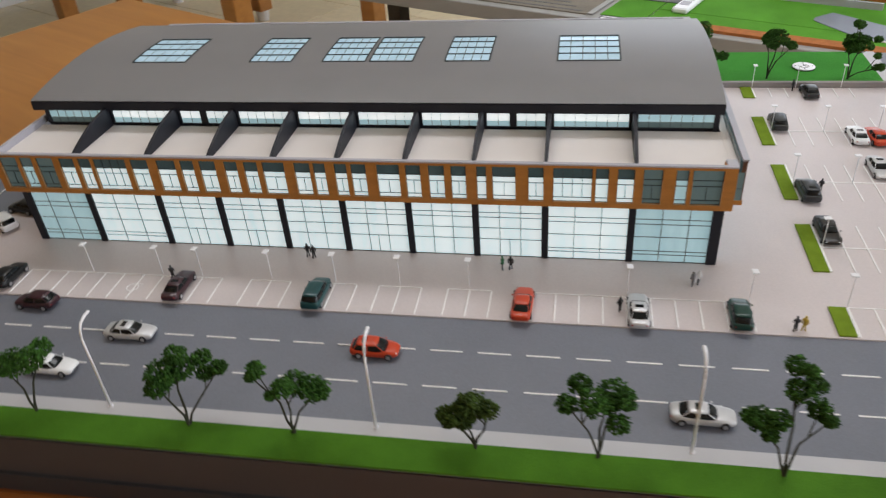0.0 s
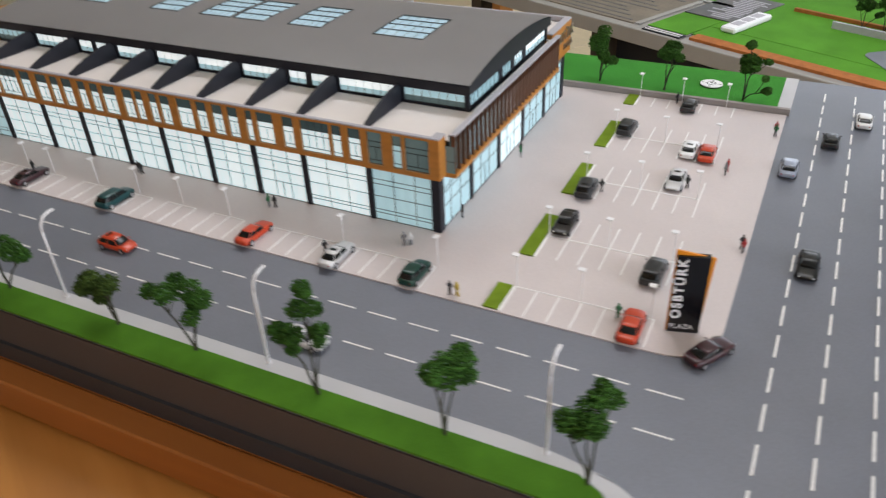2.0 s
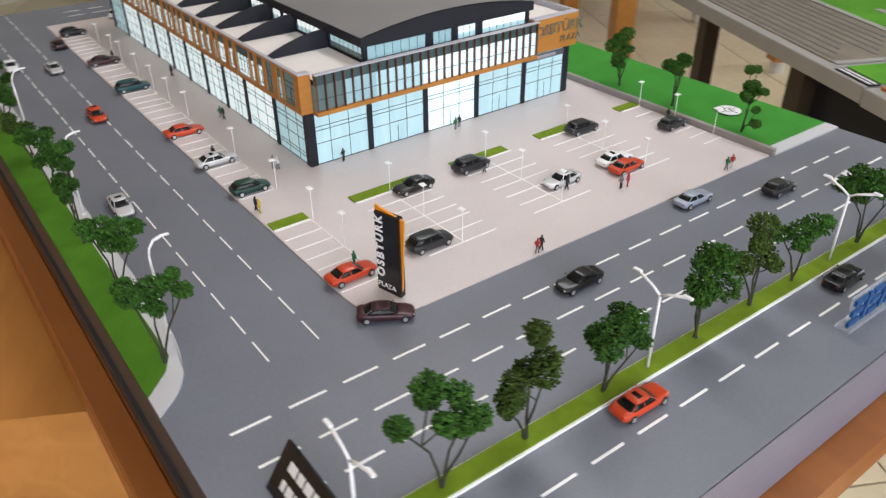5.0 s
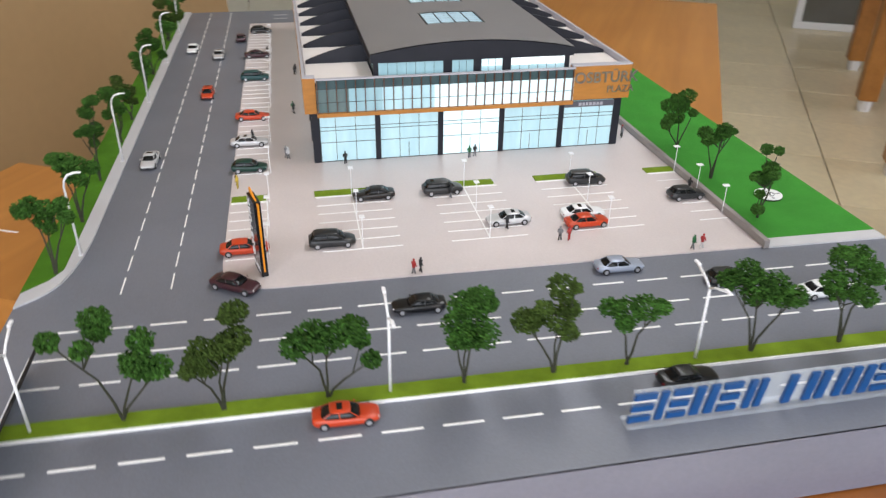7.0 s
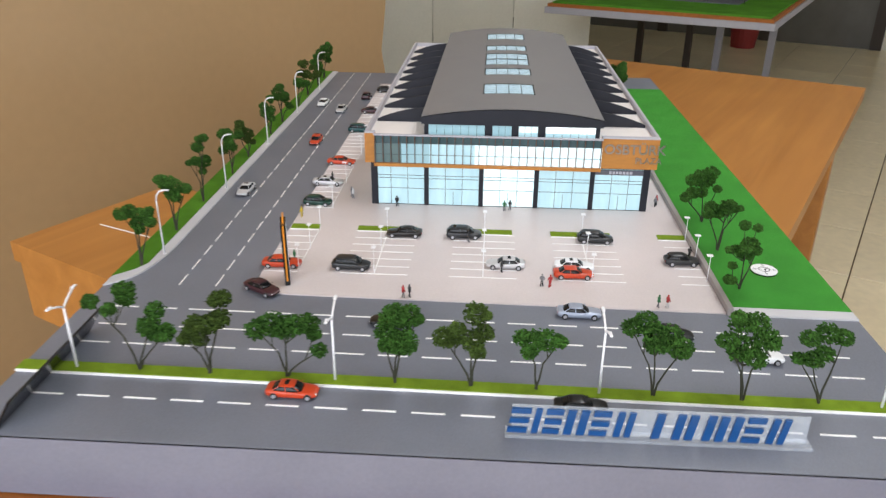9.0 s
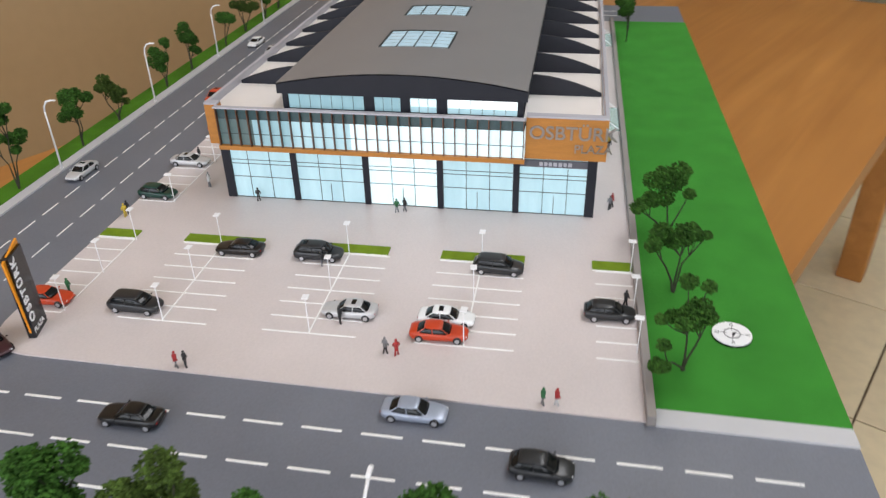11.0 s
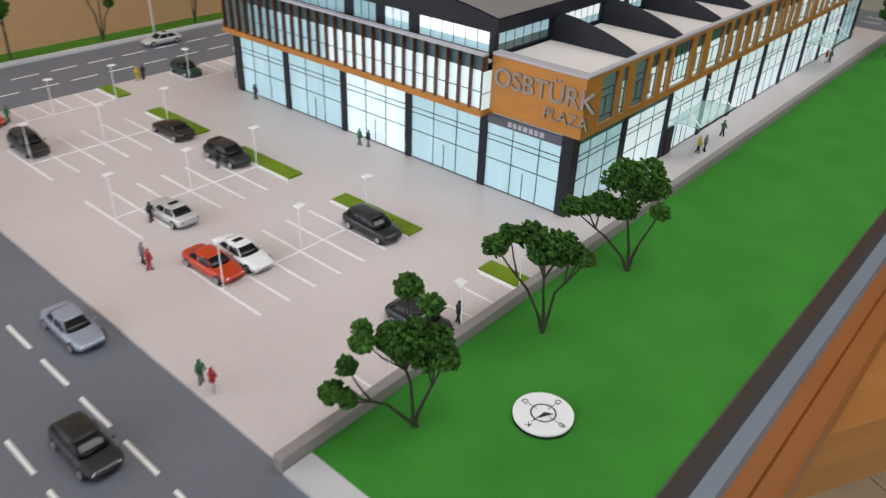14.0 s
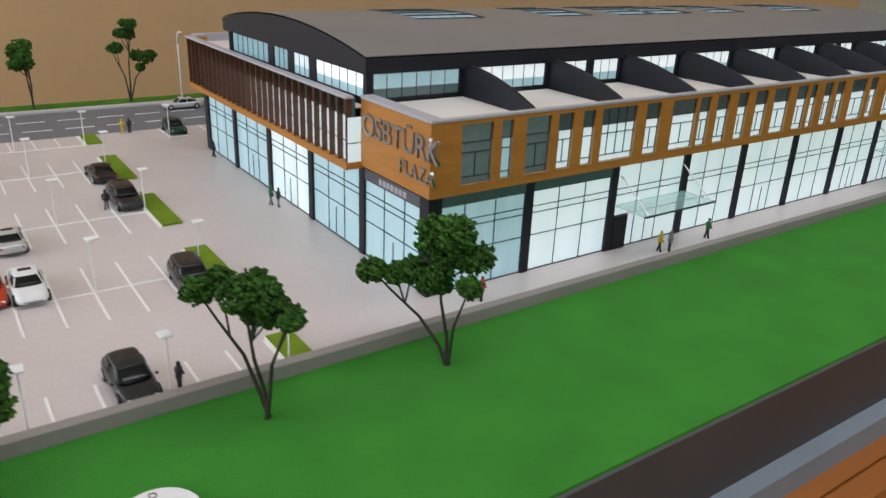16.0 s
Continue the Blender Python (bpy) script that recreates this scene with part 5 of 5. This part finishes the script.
for back in (Matrix.Identity(4), TURN180):
    off = -0.0005 if back == Matrix.Identity(4) else 0.0005
    lettering("letters", "OSBTÜRK", 0.0112, 0.0002, back @ Matrix.Translation((-0.0045 + off if off < 0 else -0.0045 + off, -0.0034, 0.0445)) @ UP, WHITE_PLASTIC, pyl, "white upright letters", spacing=1.3, bold=0.00035)
    lettering("letters", "PLAZA", 0.0066, 0.0002, back @ Matrix.Translation((-0.002 + off, -0.0034, 0.0045)) @ FLAT, WHITE_PLASTIC, pyl, "white letters")

plate = thing("name_plate", "long black plate standing on edge at the board corner", "sign", at=pose(0.468, -0.2425, ROAD_Z, -33, 0, 0))
part("panel", box(-0.082, 0.082, -0.0012, 0.0012, 0.0, 0.036, bevel=0.0003), BLACK, plate)
bars = bmesh.new()
rs = random.Random(3)
for z in (0.0085, 0.0215):
    x = -0.07
    while x < 0.065:
        w = rs.uniform(0.003, 0.010)
        box(x, x + w, -0.0016, -0.0012, z, z + 0.0065, bars)
        x += w + 0.002
part("lettering_bars", bars, WHITE_PLASTIC, plate)

# acrylic stand with plain blue bars
stand = thing("acrylic_stand", "clear acrylic stand carrying a row of dark blue bars", "sign", at=pose(0.522, 0.3185, ROAD_Z, 0, 0, 90))
part("base", box(-0.127, 0.127, -0.006, 0.007, 0.0, 0.0035, bevel=0.0005), ACRYLIC, stand, "clear acrylic foot")
part("upright", box(-0.122, 0.122, 0.0, 0.0022, 0.0035, 0.030), ACRYLIC, stand, "clear acrylic upright sheet")
x = -0.1265
H0, H1 = 0.0042, 0.0285


def slanted(x0, x1, z0, z1, bm):
    """An upright bar leaning a little to the right."""
    lean = 0.16
    y0, y1 = -0.0028, -0.0004
    quad = [(x0 + lean * z0, z0), (x1 + lean * z0, z0), (x1 + lean * z1, z1), (x0 + lean * z1, z1)]
    a = [bm.verts.new((px, y0, pz)) for px, pz in quad]
    b = [bm.verts.new((px, y1, pz)) for px, pz in quad]
    bm.faces.new(a)
    bm.faces.new(b[::-1])
    for i in range(4):
        bm.faces.new((a[i], a[(i + 1) % 4], b[(i + 1) % 4], b[i]))


# each mark is a plain group of bars: 3 lying bars, 1 upright, or 2 uprights
for w, style in ((0.0165, 3), (0.0052, 1), (0.014, 3), (0.0175, 2), (0.0145, 3), (0.016, 1.5), (0.010, 0), (0.0235, 2), (0.021, 2), (0.018, 2), (0.0145, 3), (0.016, 1.5)):
    bars = []
    if style == 1:
        bars = [(x, x + w, H0, H1)]
    elif style == 1.5:
        bars = [(x + w * 0.12, x + w * 0.46, H0, H1), (x + w * 0.68, x + w, H0, H1)]
    elif style == 2:
        bars = [(x, x + 0.0066, H0, H1), (x + w - 0.0066, x + w, H0, H1)]
    elif style == 3:
        bars = [(x, x + w, z, z + 0.0048) for z in (H0, (H0 + H1) / 2 - 0.0024, H1 - 0.0048)]
    for quad in bars:
        bm = bmesh.new()
        slanted(*quad, bm)
        part("bar", bm, BLUE, stand)
    x += w + 0.0038

# compass disc on the lawn
comp = thing("compass_disc", "round white compass disc lying on the lawn", "disc", at=pose(0.190, 0.511, 0.0012, 0, 0, -95))
part("base", disc(0.0158, 0, 0.0016, 40), BLACK, comp)
part("plate", disc(0.0155, 0.0016, 0.0028, 40), WHITE_PLASTIC, comp)
bm = bmesh.new()
for k in range(32):
    a, b = 2 * math.pi * k / 32, 2 * math.pi * (k + 1) / 32
    prism([(r * math.cos(t), r * math.sin(t)) for r, t in ((0.0060, a), (0.0067, a), (0.0067, b), (0.0060, b))], 0.0028, 0.0030, bm)
prism([(0, 0.0055), (-0.0042, -0.0030), (0, -0.0008)], 0.0028, 0.0031, bm)
for a in (0, 90, 180, 270):
    c, s = math.cos(radians(a)), math.sin(radians(a))
    prism([(c * 0.004 - s * 0.0002, s * 0.004 + c * 0.0002), (c * 0.004 + s * 0.0002, s * 0.004 - c * 0.0002), (c * 0.0095 + s * 0.0002, s * 0.0095 - c * 0.0002), (c * 0.0095 - s * 0.0002, s * 0.0095 + c * 0.0002)], 0.0028, 0.0029, bm)
part("rose", bm, CHARCOAL, comp, "dark compass rose")
for ch, a in (("K", 90), ("D", 0), ("G", 270), ("B", 180)):
    lettering("letter", ch, 0.0048, 0.0001, pose(0.0118 * math.cos(radians(a)), 0.0118 * math.sin(radians(a)), 0.00285, 0, 0, a - 90) @ Matrix.Translation((0, -0.0016, 0)), CHARCOAL, comp)

# ---- neighbouring model boards ----
M2 = Matrix.Translation((0.007, 1.318, -0.2)) @ Matrix.Rotation(radians(-25.5), 4, "Z")
n2 = thing("neighbour_model_board", "large green landscape model board with pale grey edge", "board", at=M2)
part("slab", box(-0.98, -0.003, 0, 1.35, -0.04, 0, bevel=0.002), SLAB_GREY, n2)
part("slab", box(0.003, 1.25, -0.004, 1.35, -0.042, -0.001, bevel=0.002), SLAB_GREY, n2)
# black block added so that the gap below the board reads as shade
part("plinth", box(-0.25, 1.15, 0.07, 1.25, FLOOR + 0.2, -0.042), CHARCOAL, n2, "black plinth below the board")
# braces given dark timber for the same shade
for u in (-0.3, 0.12, 0.55):
    part("brace", box(u, u + 0.06, 0.03, 0.07, FLOOR + 0.2, -0.042), DARK_TIMBER, n2)
part("brown_plaza", box(-0.95, -0.16, 0.03, 0.31, 0.0, 0.003), PLAZA_BROWN, n2, "brown grey textured plaza")
for k in range(9):
    v = 0.045 + 0.029 * k
    part("paving_band", box(-0.93 + 0.02 * (k % 3), -0.18 - 0.03 * (k % 4), v, v + 0.007, 0.003, 0.0036), PLAZA_DARK, n2)
part("path", box(-0.95, -0.02, 0.316, 0.336, 0.002, 0.005), SLAB_GREY, n2, "pale grey path")
part("path", box(-0.156, -0.14, 0.03, 0.31, 0.002, 0.005), SLAB_GREY, n2, "pale grey path")
hall = part("glass_hall", box(-0.50, -0.28, 0.46, 0.76, 0.002, 0.018, bevel=0.002), WHITE_PLASTIC, n2, "white plinth carrying a turquoise glass block")
part("glass_block", box(-0.47, -0.30, 0.49, 0.73, 0.018, 0.075, bevel=0.002), HALL_GLASS, hall, "milky turquoise glass block")
part("forecourt", box(-0.54, -0.25, 0.43, 0.455, 0.002, 0.004), SLAB_GREY, n2)
part("grass", box(-0.125, -0.004, 0.045, 1.3, 0.0, 0.002), LAWN_PALE, n2)
part("grass", box(0.0, 1.2, 0.062, 0.14, -0.001, 0.0022), LAWN_PALE, n2)
part("grass", box(0.0, 1.2, 0.14, 1.3, -0.001, 0.0030), LAWN_PALE, n2)
part("grass", box(-0.95, -0.13, 0.34, 1.3, 0.0, 0.002), LAWN_PALE, n2)
part("mulch_strip", box(0.02, 1.2, 0.022, 0.06, -0.001, 0.006), MULCH, n2, "orange brown mulch strip")
part("stair_strip", box(-0.115, 0.0, 0.008, 0.038, 0.0, 0.003), CHARCOAL, n2)
for k in range(2):
    part("stair_line", box(-0.11, -0.005, 0.014 + 0.012 * k, 0.019 + 0.012 * k, 0.003, 0.0036), WHITE, n2)
dark = part("dark_plaza", box(-0.122, 0.03, 0.20, 0.44, 0.003, 0.005), PLAZA_DARK, n2, "dark grey plaza with pale streaks")
for k in range(14):
    v0 = 0.215 + 0.0145 * k
    part("streak", box(-0.03 - rs.uniform(0, 0.06), 0.018 - rs.uniform(0, 0.02), v0, v0 + 0.007, 0.005, 0.0056), CAP, dark)
pav = part("white_pavilion", box(0.040, 0.082, 0.12, 0.29, 0.003, 0.018, bevel=0.004), WHITE_PLASTIC, n2, "long low white pavilion")
for k in range(3):
    part("roof_light", box(0.049, 0.073, 0.15 + 0.044 * k, 0.182 + 0.044 * k, 0.018, 0.0188), CAP, pav)
part("mulch_wall", box(0.08, 0.6, 0.40, 0.41, 0.003, 0.012), MULCH, n2)
part("model_road", prism(rounded(rounded([(0.36, 0.20), (0.50, 0.10), (1.2, 0.10), (1.2, 0.20), (0.56, 0.20), (0.40, 0.27)], 0, 0.03), 10, 0.03), 0.003, 0.0042), ASPHALT, n2, "grey curving model road")
part("kerb", box(0.52, 1.2, 0.096, 0.099, 0.003, 0.006), WHITE, n2)
part("model_wall", box(0.22, 0.5, 0.33, 0.338, 0.003, 0.02), CAP, n2)
part("kiosk", box(0.60, 0.64, 0.21, 0.25, 0.003, 0.04, bevel=0.002), PLAZA_BROWN, n2)
for u in (-0.9, -0.2, 0.2, 1.1):
    for v in (0.1, 1.2):
        part("leg", box(u, u + 0.05, v, v + 0.05, FLOOR + 0.2, -0.042), DARK_TIMBER, n2)
for x, y, k in ((0.28, 0.36, 0), (0.33, 0.37, 3), (0.38, 0.36, 0), (0.62, 0.30, 3), (0.70, 0.27, 1), (0.80, 0.32, 0), (0.45, 0.40, 2), (0.55, 0.42, 3), (0.9, 0.3, 3), (-0.08, 0.55, 0), (0.15, 0.6, 3), (1.0, 0.4, 0)):
    t = copy_thing(kinds[k], Matrix.Identity(4))
    t.matrix_basis = M2 @ pose(x, y, 0.003, 0, 0, rng.uniform(0, 360)) @ Matrix.Scale(1.15, 4)

M3 = Matrix.Translation((-3.38, 1.73, -0.2)) @ Matrix.Rotation(radians(62.9), 4, "Z")
n3 = thing("far_model_table", "distant model on a pale grey table with green edge", "table", at=M3)
part("slab", box(-1.39, 0, 0, 2.2, -0.04, 0.0, bevel=0.003), CAP, n3)
part("mulch_border", box(-1.375, -0.015, 0.015, 2.18, 0.0, 0.02), MULCH, n3)
part("grass", box(-1.35, -0.035, 0.035, 2.15, 0.02, 0.032), LAWN_PALE, n3)
part("model_road", box(-0.95, -0.3, 0.5, 1.1, 0.032, 0.036), ASPHALT, n3)
for x, y, s, h in ((-1.0, 0.75, 0.07, 0.05), (-0.98, 1.1, 0.08, 0.08), (-0.62, 1.0, 0.05, 0.05), (-0.8, 1.4, 0.1, 0.09)):
    house = part("model_house", box(x - s, x + s, y - s, y + s, 0.032, 0.032 + h, bevel=0.004), CREAM, n3)
    part("house_roof", loft([[(x - s, y - s, 0.032 + h), (x + s, y - s, 0.032 + h), (x + s, y + s, 0.032 + h), (x - s, y + s, 0.032 + h)], [(x - s * 0.3, y - s * 0.3, 0.032 + h * 1.5), (x + s * 0.3, y - s * 0.3, 0.032 + h * 1.5), (x + s * 0.3, y + s * 0.3, 0.032 + h * 1.5), (x - s * 0.3, y + s * 0.3, 0.032 + h * 1.5)]]), MULCH, house)
for x, mt in ((-1.31, DARK_TIMBER), (-0.90, DARK_TIMBER), (-0.66, CAP), (-0.26, CAP)):
    part("leg", box(x - 0.025, x + 0.025, 1.86, 1.91, FLOOR, -0.04), mt, n3)
for x, y, k in ((-0.28, 0.55, 3), (-0.36, 0.8, 0), (-0.22, 1.0, 3), (-1.22, 0.6, 0), (-0.3, 1.3, 0), (-1.2, 0.85, 3)):
    t = copy_thing(kinds[k], Matrix.Identity(4))
    t.matrix_basis = M3 @ pose(x, y, 0.032) @ Matrix.Scale(2.6, 4)

# far wooden work table on white castor cups, and a white frame leaning behind it
work = thing("work_table", "long orange wooden work table on white castor cups", "table", at=ROOM)
part("tabletop", box(-2.70, -0.80, 0.76, 1.75, -0.10, -0.06, bevel=0.003), TABLE_WOOD, work)
part("apron", box(-2.62, -0.88, 0.82, 0.85, -0.18, -0.10), TABLE_WOOD, work)
for u, v in ((-0.872, 0.845), (-1.752, 0.874), (-2.573, 0.945), (-0.872, 1.66), (-1.752, 1.66), (-2.573, 1.66)):
    lg = part("leg", box(u - 0.045, u + 0.045, v - 0.045, v + 0.045, FLOOR + 0.06, -0.10, bevel=0.004), TABLE_WOOD, work)
    part("castor_cup", tube([(u, v, FLOOR), (u, v, FLOOR + 0.02), (u, v, FLOOR + 0.07)], [0.030, 0.034, 0.040], sides=16), WHITE_PLASTIC, lg, "white plastic castor cup")
leaning = thing("white_frame", "white window frame with dark pane standing on the floor", "frame", at=ROOM @ pose(-3.64, 0.70, FLOOR))
part("pane", box(-0.01, 0.01, 0.05, 1.05, 0.05, 0.95), DARK_PANEL, leaning)
for y0, y1, z0, z1 in ((0, 1.1, 0, 0.05), (0, 1.1, 0.95, 1.0), (0, 0.05, 0.05, 0.95), (1.05, 1.1, 0.05, 0.95)):
    part("rail", box(-0.025, 0.025, y0, y1, z0, z1, bevel=0.004), WHITE_PLASTIC, leaning)
bucket = thing("red_bucket", "dark red plastic bucket on the tiled floor", "bucket", at=ROOM @ pose(-5.4, -1.35, 0))
part("shell", tube([(0, 0, FLOOR), (0, 0, FLOOR + 0.25)], [0.11, 0.14], sides=20), RED_PLASTIC, bucket)
part("rim", tube([(0, 0, FLOOR + 0.25), (0, 0, FLOOR + 0.262)], [0.146, 0.146], sides=20), RED_PLASTIC, bucket)

# ---- floor tiles ----
TS = 0.5
tile_me = mesh_of(box(0.0025, TS - 0.0025, 0.0025, TS - 0.0025, FLOOR - 0.008, FLOOR, bevel=0.0012), "tile")
u = -6.0
while u < 4.4:
    v = -3.4
    while v < 4.2:
        if len(room_floor.children) < 300:
            part("tile", tile_me, TILE, room_floor).matrix_basis = Matrix.Translation((u, v, 0))
        v += TS
    u += TS
